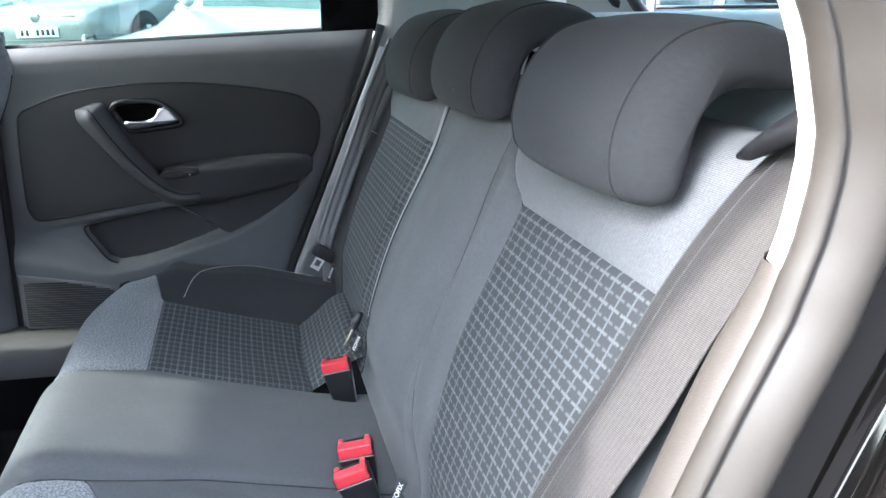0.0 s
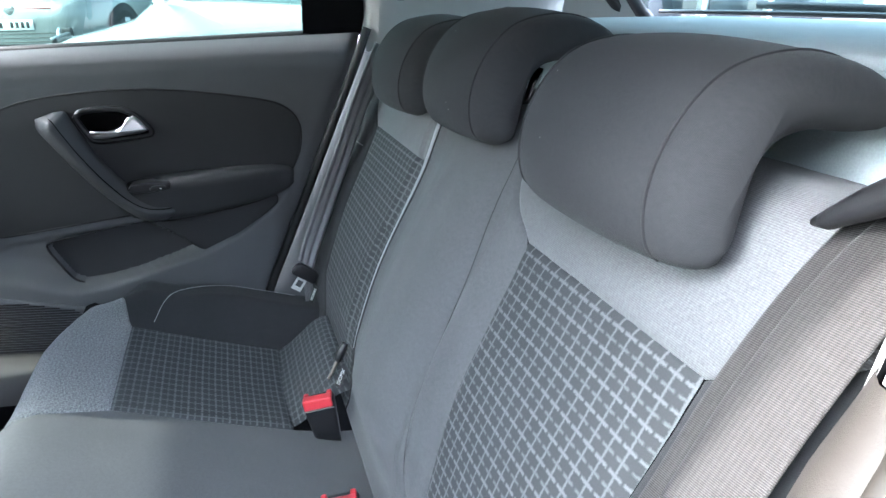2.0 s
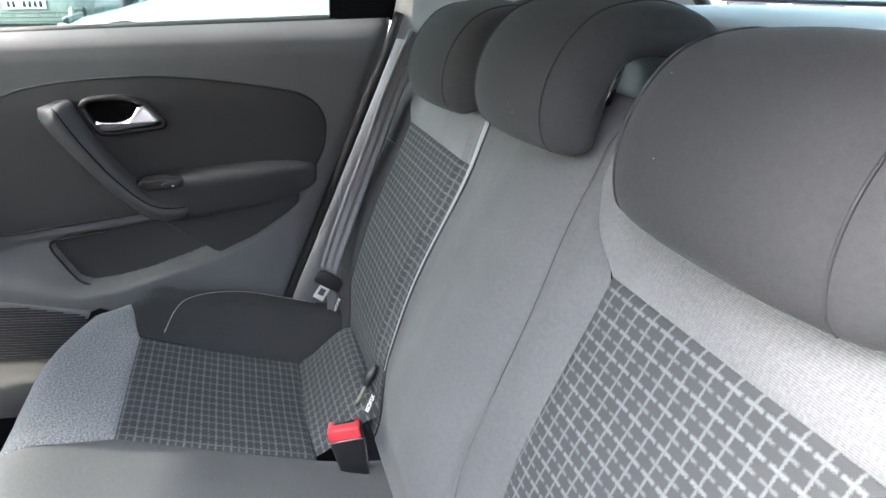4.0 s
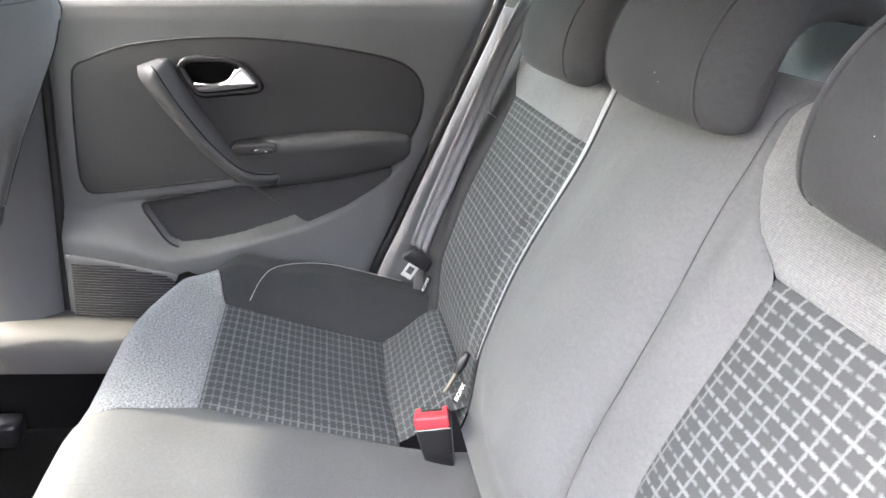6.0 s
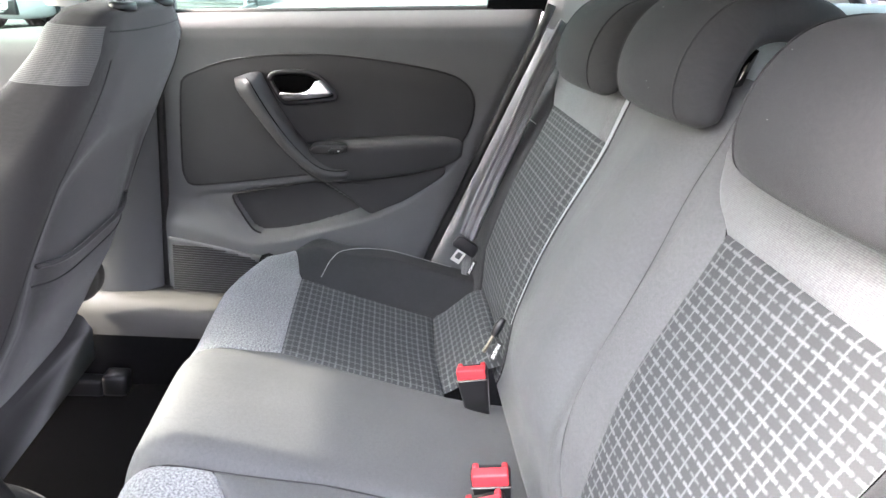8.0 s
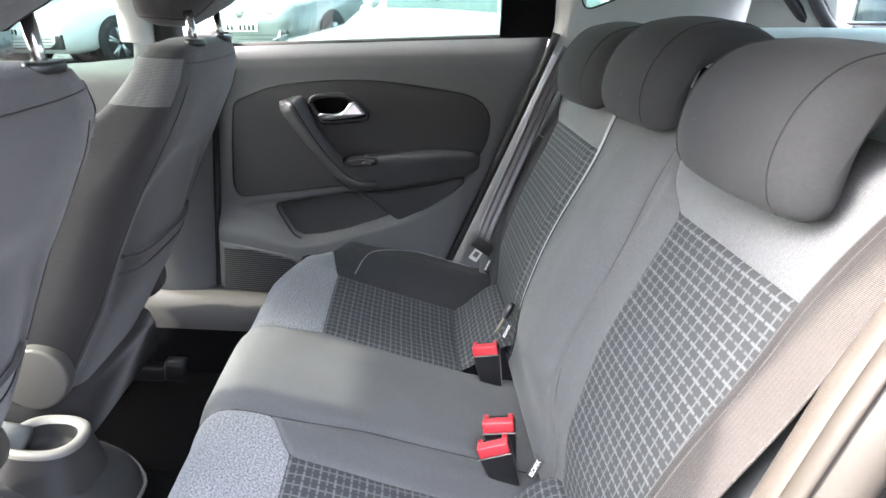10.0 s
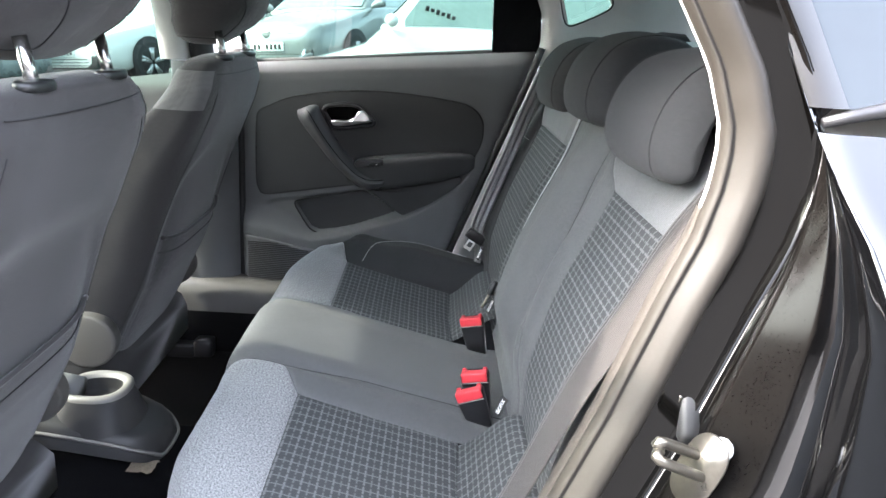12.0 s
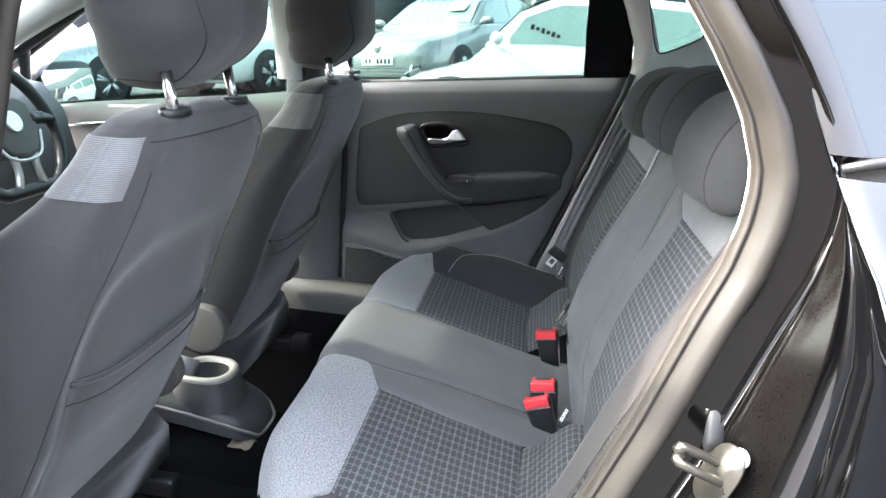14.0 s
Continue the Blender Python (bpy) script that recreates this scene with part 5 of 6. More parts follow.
tube("pillar_trim", [(-1.90, 0.68, 0.90), (-1.62, 0.64, 1.06), (-1.32, 0.585, 1.22), (-1.05, 0.535, 1.34)], [0.045, 0.05, 0.06, 0.07], M_CREAM, pa, "light grey pillar trim", sides=10, n=16)
tube("pillar_seal", [(-1.86, 0.725, 0.86), (-1.60, 0.685, 1.01), (-1.30, 0.63, 1.18), (-1.02, 0.575, 1.325), (-0.85, 0.56, 1.37)], 0.014, M_BLACK, pa, "black window seal", sides=8, n=16)
tube("quarter_bar", [(-1.602, 0.71, 0.90), (-1.575, 0.69, 1.05)], 0.016, M_BLACKP, pa, "black quarter light bar", sides=8, n=6)
tube("window_frame", [(-1.66, 0.735, 0.965), (-1.45, 0.695, 1.10), (-1.25, 0.650, 1.23), (-1.05, 0.605, 1.345), (-0.85, 0.595, 1.385), (-0.70, 0.595, 1.39)], 0.013, M_BLACKP, fd, "black front window frame", sides=8, n=24)
loft("windscreen", [[(-2.0, y, 0.93) for y in (-0.66, 0, 0.66)], [(-1.52, y, 1.17) for y in (-0.60, 0, 0.60)], [(-1.14, y, 1.31) for y in (-0.53, 0, 0.53)]], M_SCREEN, pa, "clear windscreen glass")

# ------------------------------------------------------------ near rear pillar: seal, trims, painted flange and skin
def seal_x(z):
    return lerp_list([(0.242, -0.0915), (0.452, -0.0315), (0.576, 0.0165), (0.701, 0.0645), (0.804, 0.1035), (0.921, 0.141), (0.972, 0.1595), (1.015, 0.1685), (1.044, 0.1705), (1.068, 0.1685), (1.113, 0.1525), (1.167, 0.1185), (1.264, 0.0505), (1.35, -0.0115)], z)


def seal_y(z):
    return lerp_list([(0.242, -0.666), (0.624, -0.66), (1.063, -0.657), (1.168, -0.65), (1.264, -0.626), (1.35, -0.596)], z)


def skin_edge(z):
    x = lerp_list([(0.20, 0.02), (0.45, 0.165), (0.65, 0.235), (0.80, 0.262), (0.93, 0.259), (0.997, 0.238), (1.07, 0.210), (1.17, 0.163), (1.27, 0.105), (1.36, 0.045)], z)
    y = lerp_list([(0.20, -0.80), (0.45, -0.815), (0.70, -0.812), (0.85, -0.800), (0.93, -0.780), (0.997, -0.740), (1.04, -0.700), (1.07, -0.682), (1.17, -0.655), (1.27, -0.625), (1.36, -0.590)], z)
    return x, y


ZS = np.linspace(0.22, 1.36, 64)
pn = thing("pillar_4", "near rear pillar in glossy black paint with grey door seal", "car pillar", "structure")
SEAL = spline([(-0.010, 0.020), (-0.0165, 0.014), (-0.0165, 0.007), (-0.0140, 0.0015), (-0.0112, 0.0000), (-0.0092, 0.0022), (-0.0070, -0.0010), (-0.0015, -0.0085), (0.0045, -0.0138), (0.0110, -0.0152), (0.0165, -0.0130), (0.0188, -0.0095), (0.0195, -0.0080), (0.0225, -0.0085), (0.0240, -0.0050), (0.0225, 0.002)], 44)
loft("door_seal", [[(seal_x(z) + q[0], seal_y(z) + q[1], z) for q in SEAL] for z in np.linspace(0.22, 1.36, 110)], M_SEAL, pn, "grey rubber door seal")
rows = []
for z in ZS:
    e, y = seal_x(z), seal_y(z)
    rows.append([(e - 0.012, y + 0.010, z), (e - 0.017, y + 0.018, z), (e - 0.012, y + 0.030, z), (e + 0.02, y + 0.040, z), (e + 0.10, y + 0.046, z), (e + 0.40, y + 0.06, z)])
low = []
for z in ZS:
    if z < 1.0:
        e, y = seal_x(z), seal_y(z)
        k = 1.0 - 0.8 * smoothstep(0.93, 1.03, z)          # the swelling dies out below the upper trim
        low.append([(e - 0.012, y + 0.010, z), (e - 0.017, y + 0.018, z), (e - 0.013 - 0.003 * k, y + 0.028 + 0.004 * k, z), (e - 0.004 - 0.004 * k, y + 0.036 + 0.008 * k, z), (e + 0.006, y + 0.040 + 0.016 * k, z), (e + 0.026, y + 0.044 + 0.024 * k, z), (e + 0.05, y + 0.050 + 0.030 * k, z), (e + 0.40, y + 0.07 + 0.03 * k, z)])
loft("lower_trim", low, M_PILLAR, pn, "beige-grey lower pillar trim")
back = []
for z in np.linspace(0.975, 1.035, 6):
    e, y = seal_x(z), seal_y(z)
    back.append([(e - 0.002, y + 0.040, z), (e + 0.012, y + 0.053, z), (e + 0.030, y + 0.064, z), (e + 0.06, y + 0.072, z), (e + 0.30, y + 0.09, z)])
loft("belt_recess", back, M_CREAM, pn, "light grey trim behind the belt")
loft("upper_trim", [r for r, z in zip(rows, ZS) if z > 0.985], M_CREAM, pn, "light grey upper pillar trim")
rows_a, rows_b, rows_c = [], [], []
# the flange's section: share of its width from the seal to the skin, and height
SECT = [(0.0, -0.004), (0.05, -0.0035), (0.085, 0.000), (0.105, 0.0055), (0.125, 0.0075), (0.16, 0.0075), (0.28, 0.007), (0.40, 0.0055), (0.425, 0.004), (0.455, -0.004), (0.485, -0.0085), (0.52, -0.0105), (0.565, -0.0105), (0.61, -0.0085), (0.66, -0.0035), (0.71, 0.0020), (0.76, 0.0065), (0.785, 0.0075), (0.83, 0.0072), (0.90, 0.0075), (0.96, 0.008), (0.985, 0.006), (1.0, 0.0)]
SECT = spline([(g * 0.2, h) for g, h in SECT], 110)
for z in ZS:
    e, y = seal_x(z) + 0.010, seal_y(z) - 0.006
    xe, ye = skin_edge(z)
    k0 = Vector((e + 0.040, y - 0.016, z))
    k1 = Vector((xe, ye, z))
    fade = min(1.0, (k1 - k0).length / 0.12)
    rows_a.append([(e + 0.006, y - 0.004, z), (e + 0.012, y - 0.007, z), (e + 0.034, y - 0.009, z), (e + 0.038, y - 0.0105, z), (e + 0.040, y - 0.0135, z), k0 + Vector((0.75, 0.62, -0.2)) * 0.004 * fade])
    line = [k0.lerp(k1, q[0] / 0.2) + Vector((-0.75, -0.62, 0.20)) * q[1] * fade for q in SECT]
    rows_a[-1] += line[:12]
    rows_b.append(line[11:47])
    rows_c.append(line[46:])
loft("inner_channel", rows_a, M_DUST, pn, "glossy black door channel")
loft("flange", rows_b, M_FLANGE, pn, "dusty black painted flange")
loft("outer_step", rows_c, M_PAINT, pn, "glossy black stepped edge")
rows = []
for z in ZS:
    if z < 1.083:
        xe, ye = skin_edge(z)
        rows.append([(xe, ye, z), (xe + 0.004, ye - 0.003, z), (xe + 0.02, ye - 0.006, z), (xe + 0.12, ye - 0.008, z), (xe + 0.35, ye + 0.01, z), (0.88, ye + 0.08, z)])
loft("quarter_panel", rows, M_PAINT, pn, "glossy black quarter panel")
rows, rows2 = [], []
for z in ZS:
    if z > 1.075:
        xe, ye = skin_edge(z)
        rows2.append([(xe, ye, z), (xe + 0.003, ye - 0.004, z), (xe + 0.020, ye - 0.006, z), (xe + 0.030, ye - 0.003, z)])
        rows.append([(xe + 0.028, ye - 0.002, z), (xe + 0.15, ye - 0.002, z), (xe + 0.34, ye + 0.012, z), (0.62, ye + 0.03, z)])
loft("quarter_pane", rows, M_QGLASS, pn, "dark quarter window glass")
loft("window_moulding", rows2, M_BLACKP, pn, "dark window moulding")
e0 = skin_edge(1.078)
tube("belt_moulding", [(e0[0] + 0.004, e0[1] - 0.006, 1.078), (e0[0] + 0.06, e0[1] - 0.010, 1.093), (e0[0] + 0.20, e0[1] - 0.008, 1.115), (e0[0] + 0.40, e0[1], 1.135)], [0.004, 0.008, 0.0095, 0.010, 0.010], M_BLACKP, pn, "dark belt moulding", sides=10, n=20)

def frame_m(o, ex, ey):
    ex = Vector(ex).normalized()
    ey = (Vector(ey) - ex * ex.dot(Vector(ey))).normalized()
    ez = ex.cross(ey)
    return Matrix(((ex.x, ey.x, ez.x, o[0]), (ex.y, ey.y, ez.y, o[1]), (ex.z, ey.z, ez.z, o[2]), (0, 0, 0, 1)))


# striker with its plate and wedge
stk = thing("door_striker", "zinc door striker loop bolted on the near pillar", "door striker")
sm = frame_m((0.156, -0.715, 0.795), (0.16, -0.05, 0.50), (0.5, -0.75, 0.0))
ol = []
for a in np.linspace(0, 2 * math.pi, 28, endpoint=False):
    ol.append((0.034 * math.copysign(abs(math.cos(a)) ** 0.7, math.cos(a)), 0.0185 * math.copysign(abs(math.sin(a)) ** 0.8, math.sin(a))))
part("plate", prism_bm(ol, 0.004, sm, 0.0015), M_STEEL, stk, "zinc plated plate")
for q in (-0.026, 0.026):
    part("bolt", disc_bm(0.0095, 0.005, sm @ pose(q, 0.004, 0.0065), 16, 0.0018), M_TONGUE, stk, "bolt head")
TIP = sm.inverted() @ Vector((0.1195, -0.723, 0.820))
LOOP = [(-0.006, 0.008, 0.002), (-0.005, 0.008, 0.010), (TIP.x - 0.006, TIP.y * 0.8 + 0.004, TIP.z - 0.006), (TIP.x - 0.003, TIP.y, TIP.z), (TIP.x + 0.004, TIP.y - 0.002, TIP.z - 0.003), (0.007, -0.006, 0.010), (0.007, -0.007, 0.002)]
tube("loop", [sm @ Vector(p) for p in LOOP], 0.0046, M_STEEL, stk, "steel loop", sides=10, n=40)
wedge = thing("door_wedge", "black plastic wedge beside the door striker", "door wedge")
part("wedge_body", prism_bm([(-0.032, -0.010), (-0.02, -0.014), (0.022, -0.010), (0.034, 0.002), (0.022, 0.014), (-0.028, 0.012)], 0.022, pose(0.172, -0.666, 0.826, 0, -90, 0) @ pose(0, 0, 0, 0, 0, 20), 0.005), M_BLACK, wedge, "black plastic wedge")
part("wedge_screw", disc_bm(0.005, 0.003, pose(0.149, -0.669, 0.836, 0, 90, 0), 12, 0.001), M_STEEL, wedge, "screw")

# near centre pillar's seal, at the front of the opening
pn2 = thing("pillar_5", "near centre pillar with pale door seal", "car pillar", "structure")
BP = [(0.25, -0.70, -0.63), (0.60, -0.685, -0.625), (0.80, -0.662, -0.612), (0.93, -0.632, -0.605), (1.047, -0.603, -0.602), (1.164, -0.574, -0.600), (1.30, -0.535, -0.570), (1.38, -0.515, -0.545)]
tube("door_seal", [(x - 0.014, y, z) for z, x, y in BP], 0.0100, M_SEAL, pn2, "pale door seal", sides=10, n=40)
loft("pillar_trim", [[(x - 0.027, y0, z), (x - 0.06, y0 + 0.03, z), (x - 0.15, y0 + 0.03, z), (x - 0.16, y0 - 0.02, z), (x - 0.13, y0 - 0.09, z), (x - 0.06, y0 - 0.09, z), (x - 0.030, y0 - 0.03, z)] for z, x, y0 in BP], M_BLACKP, pn2, "black pillar", closed=True)
tube("roof_rail", [(-0.70, -0.580, 1.370), (-0.35, -0.578, 1.380), (-0.10, -0.574, 1.370), (0.03, -0.568, 1.350)], 0.045, M_PAINT, pn2, "black roof rail", sides=10, n=16)
nd = thing("door_4", "closed near front door in black paint", "car door", "structure")
loft("door_skin", [[(x, y, z) for x in (-1.78, -1.25, -0.72)] for y, z in ((-0.74, 0.24), (-0.83, 0.45), (-0.845, 0.70), (-0.825, 0.88), (-0.775, 0.955), (-0.740, 0.955), (-0.700, 0.92), (-0.690, 0.70), (-0.660, 0.30))], M_PAINT, nd, "black painted door")
loft("window_pane", [[(x, -0.757, 0.945) for x in (-1.70, -1.2, -0.74)], [(x, -0.615, 1.375) for x in (-1.05, -0.90, -0.72)]], M_GLASS, nd, "clear side window glass")
tube("window_frame", [(-1.74, -0.755, 0.94), (-1.45, -0.705, 1.12), (-1.20, -0.650, 1.27), (-1.03, -0.610, 1.365), (-0.80, -0.600, 1.39), (-0.66, -0.595, 1.39)], 0.022, M_BLACKP, nd, "black window frame", sides=8, n=24)
sl2 = thing("sill_2", "near door sill in black plastic", "car sill", "structure")
loft("sill_trim", [[(x, y, z) for y, z in ((-0.60, 0.22), (-0.61, 0.36), (-0.63, 0.39), (-0.70, 0.39), (-0.74, 0.36), (-0.76, 0.22))] for x in (-0.62, -0.30, 0.0)], M_BLACKP, sl2, "black sill plastic")
# far-side roof rail
rr = thing("roof_rail", "light grey roof rail trim above the far doors", "roof rail", "structure")
rail = spline([(-1.08, 0.552, 1.315), (-0.70, 0.565, 1.372), (-0.35, 0.562, 1.385), (0.05, 0.552, 1.378), (0.40, 0.54, 1.355), (0.66, 0.515, 1.315)], 28)
SECT_R = [(-0.045, 0.004), (-0.030, -0.018), (0.0, -0.030), (0.035, -0.030), (0.060, -0.012)]
loft("rail_trim", [[(q[0], q[1] + dy, q[2] + dz) for dy, dz in SECT_R] for q in rail], M_CREAM, rr, "light grey rail trim")
loft("rail_skin", [[(q[0], q[1] + dy, q[2] + dz) for dy, dz in ((0.060, -0.012), (0.150, -0.030), (0.150, 0.000), (0.090, 0.035), (0.0, 0.050), (-0.045, 0.052))] for q in rail], M_PAINT, rr, "black painted roof edge")

# ------------------------------------------------------------ seat belts


def ribbon(name, pts, wide, mat, parent, label="", half=0.0235, thick=0.0012, n=60, fold=0.0):
    line = spline([tuple(p) + tuple(w) for p, w in zip(pts, wide)], n)
    rows, uvs = [], []
    L = 0
    prev = None
    for q in line:
        p, w = Vector(q[:3]), Vector(q[3:]).normalized()
        if prev is not None:
            L += (p - prev).length
        prev = p
        row = []
        side = w.cross(Vector((0.35, 0, 0.93))).normalized()
        for c in np.linspace(-1, 1, 19):
            row.append(p + w * half * c + side * fold * math.cos(2.6 * math.pi * c + 0.5))
            uvs.append((c * half, L))
        rows.append(row)
    n_ = 19
    ob = link_mesh(name, [p for r in rows for p in r], [(i * n_ + j, i * n_ + j + 1, (i + 1) * n_ + j + 1, (i + 1) * n_ + j) for i in range(len(rows) - 1) for j in range(n_ - 1)], mat, parent, label, uvs)
    md = ob.modifiers.new("thick", "SOLIDIFY")
    md.thickness, md.offset = thick, 0
    return ob


nb = thing("seat_belt", "ribbed seat belt over the near bolster, its tone darkened against the sun", "seat belt", group="rear seat belts")
near_line = [(0.262, -0.566, 1.060), (0.236, -0.562, 1.046), (0.206, -0.557, 1.006), (0.168, -0.556, 0.944), (0.134, -0.553, 0.868), (0.093, -0.546, 0.780), (0.050, -0.541, 0.665), (0.012, -0.536, 0.560), (0.00, -0.540, 0.48)]
near_wide = [(0, 1, -0.1), (-0.05, 1, -0.10), (-0.15, 1, 0.0), (-0.22, 1, 0.04), (-0.22, 1, 0.06), (-0.18, 1, 0.04), (-0.12, 1, 0.0), (-0.10, 1, 0.0), (-0.10, 1, 0.0)]
ribbon("webbing", [(x, y - 0.006, z) for x, y, z in near_line], near_wide, M_BELT_DIM, nb, "grey ribbed webbing")
ribbon("webbing", [(x + 0.004, y + 0.010, z - 0.002) for x, y, z in near_line], near_wide, M_BELT_DIM, nb, "grey ribbed webbing")
rows = []
for p, w, h in (((0.212, -0.522, 1.033), 0.004, 0.003), ((0.213, -0.532, 1.038), 0.010, 0.007), ((0.216, -0.548, 1.050), 0.014, 0.010), ((0.221, -0.568, 1.064), 0.018, 0.012), ((0.230, -0.592, 1.076), 0.022, 0.013), ((0.240, -0.610, 1.082), 0.024, 0.013)):
    rows.append([Vector(p) + Vector((0.8 * math.cos(q) * w, 0, 0.45 * math.cos(q) * w)) + Vector((-0.4, 0.3, 0.7)) * math.sin(q) * h for q in np.linspace(0, 2 * math.pi, 16, endpoint=False)])
loft("belt_guide", rows, M_BLACKP, nb, "slim black belt guide", closed=True, caps=True)
fb = thing("seat_belt", "grey seat belt hanging beside the far bolster, its tone lightened as if lit", "seat belt", group="rear seat belts")
far_line = [(0.215, 0.588, 1.060), (0.196, 0.580, 1.020), (0.168, 0.577, 0.945), (0.138, 0.570, 0.856), (0.101, 0.556, 0.755), (0.071, 0.542, 0.672), (0.058, 0.534, 0.630)]
far_wide = [(0.75, 0.2, -0.35), (0.75, 0.2, -0.35), (0.8, 0.1, -0.4), (0.8, 0.1, -0.45), (0.8, 0, -0.5), (0.8, 0, -0.55), (0.8, 0, -0.55)]
ribbon("webbing", far_line, far_wide, M_BELT_LIT, fb, "grey ribbed webbing", half=0.0185, fold=0.0035)
ribbon("webbing", [(x + 0.006, y + 0.010, z - 0.006) for x, y, z in far_line] + [(0.075, 0.605, 0.50)], far_wide + [(0.8, 0, -0.5)], M_BELT_LIT, fb, "grey ribbed webbing", half=0.011)


tm = frame_m((0.056, 0.524, 0.617), (0.85, 0.0, -0.50), (0.50, 0.0, 0.85)) @ Matrix.Diagonal((0.80, 0.80, 0.80, 1))
part("tongue_grip", prism_bm([(-0.034, -0.010), (-0.030, -0.016), (0.030, -0.016), (0.034, -0.010), (0.030, 0.012), (0.020, 0.018), (-0.020, 0.018), (-0.030, 0.012)], 0.014, tm, 0.004), M_BLACKP, fb, "black tongue grip")
for nm, o in (("tongue_plate", [(-0.013, -0.014), (-0.013, -0.048), (-0.0075, -0.048), (-0.0075, -0.014)]), ("tongue_plate", [(0.0075, -0.014), (0.0075, -0.048), (0.013, -0.048), (0.013, -0.014)]), ("tongue_plate", [(-0.013, -0.040), (-0.013, -0.050), (0.013, -0.050), (0.013, -0.040)]), ("tongue_plate", [(-0.013, -0.012), (-0.013, -0.022), (0.013, -0.022), (0.013, -0.012)])):
    part(nm, prism_bm(o, 0.003, tm @ pose(0, 0, 0.006), 0.0006), M_TONGUE, fb, "pale steel tongue")

# buckles


def buckle(x, y, z, yaw, tilt, label="black seat belt buckle with red release button"):
    b = thing("belt_buckle", label, "seat belt buckle", group="seat belt buckles")
    b.matrix_basis = pose(x, y, z, 0, tilt, yaw)
    rows = []
    for h, w, d in ((-0.085, 0.019, 0.008), (-0.05, 0.022, 0.010), (-0.02, 0.0245, 0.0125), (-0.003, 0.0255, 0.0135), (0.0, 0.0245, 0.0125)):
        rows.append([(w * math.copysign(abs(math.cos(a)) ** 0.35, math.cos(a)), d * math.copysign(abs(math.sin(a)) ** 0.35, math.sin(a)), h) for a in np.linspace(0, 2 * math.pi, 40, endpoint=False)])
    loft("casing", rows, M_BLACKP, b, "black casing", closed=True, caps=True)
    # button wraps the top and the front edge, with a slot behind it
    part("release_button", box_bm((0.046, 0.017, 0.018), (0, -0.0065, -0.004), 0.003, 3), M_RED, b, "red release button")
    part("button_lip", box_bm((0.008, 0.010, 0.011), (-0.0185, 0.006, 0.0), 0.0025, 2), M_RED, b, "red button side")
    part("button_lip", box_bm((0.008, 0.010, 0.011), (0.0185, 0.006, 0.0), 0.0025, 2), M_RED, b, "red button side")
    part("slot", box_bm((0.029, 0.006, 0.004), (0, 0.006, 0.0015), 0.001, 1), M_BLACK, b, "black tongue slot")
    part("bezel", box_bm((0.0505, 0.003, 0.002), (0, -0.0150, -0.0135), 0.001, 1), M_SEATPALE, b, "pale rim")
    return b


buckle(0.034, 0.168, 0.540, -12, -14)
buckle(0.026, -0.092, 0.548, -10, -12)
buckle(0.016, -0.122, 0.528, -8, -22)

# cloth labels with their word


def label_tag(m, parent_label):
    t = thing("fabric_label", parent_label, "fabric label", group="anchor labels")
    t.matrix_basis = m
    part("tag", box_bm((0.034, 0.013, 0.0014), (0, 0, 0), 0.0006, 1), M_LABEL, t, "black woven tag")
    text_mesh("lettering", "ISOFIX", 0.0088, pose(0, -0.0004, 0.0009), M_WHITE, t, 0.0002)
    return t


label_tag(frame_m((0.069, 0.494, 0.580), (0.36, 0.10, 0.93), (-0.45, 0.9, 0.15)), "black woven anchor label at the far seat's outer edge")
label_tag(frame_m((0.074, 0.186, 0.563), (0.40, 0.25, 0.88), (-0.6, 0.75, 0.1)), "black woven anchor label beside the centre panel")
label_tag(frame_m((0.062, -0.205, 0.548), (0.36, 0.05, 0.93), (-0.75, 0.6, 0.2)), "black woven anchor label on the near seat")
clip = thing("belt_clip", "small steel clip at the backrest split", "belt clip")
tube("clip_bar", [(0.056, 0.200, 0.553), (0.064, 0.203, 0.568), (0.072, 0.206, 0.584)], 0.0032, M_STEEL, clip, "steel bar", sides=8, n=8)
tube("clip_head", [(0.070, 0.204, 0.582), (0.078, 0.207, 0.600), (0.084, 0.208, 0.612)], [0.006, 0.008, 0.005], M_BLACKP, clip, "black clip head", sides=8, n=8)

# ------------------------------------------------------------ near rear door, standing open
od = thing("door_3", "open near rear door with charcoal trim and black skin", "car door", "structure")
od.matrix_basis = pose(-0.635, -0.735, 0, 0, 0, -72)
rows = []
for z, inn, out in ((0.24, 0.02, -0.10), (0.40, 0.03, -0.13), (0.70, 0.02, -0.135), (0.92, 0.0, -0.11), (1.00, -0.03, -0.07)):
    wd = lerp_list([(0.24, 0.55), (0.55, 0.66), (0.80, 0.78), (1.0, 0.84)], z)
    rows.append([(0.0, inn, z), (0.02, inn + 0.01, z), (wd - 0.02, inn + 0.01, z), (wd, inn, z), (wd, out, z), (wd * 0.5, out - 0.008, z), (0.0, out, z)])
loft("door_body", rows, M_PAINT, od, "black painted door body", closed=True, caps=True)
loft("trim_panel", [[(0.03, 0.036 - 0.04 * max(0, z - 0.7), z), (0.3, 0.046 - 0.04 * max(0, z - 0.7), z), (wd2, 0.036 - 0.04 * max(0, z - 0.7), z)] for z, wd2 in ((0.30, 0.55), (0.55, 0.63), (0.80, 0.74), (0.97, 0.80))], M_TRIM, od, "dark grained trim")
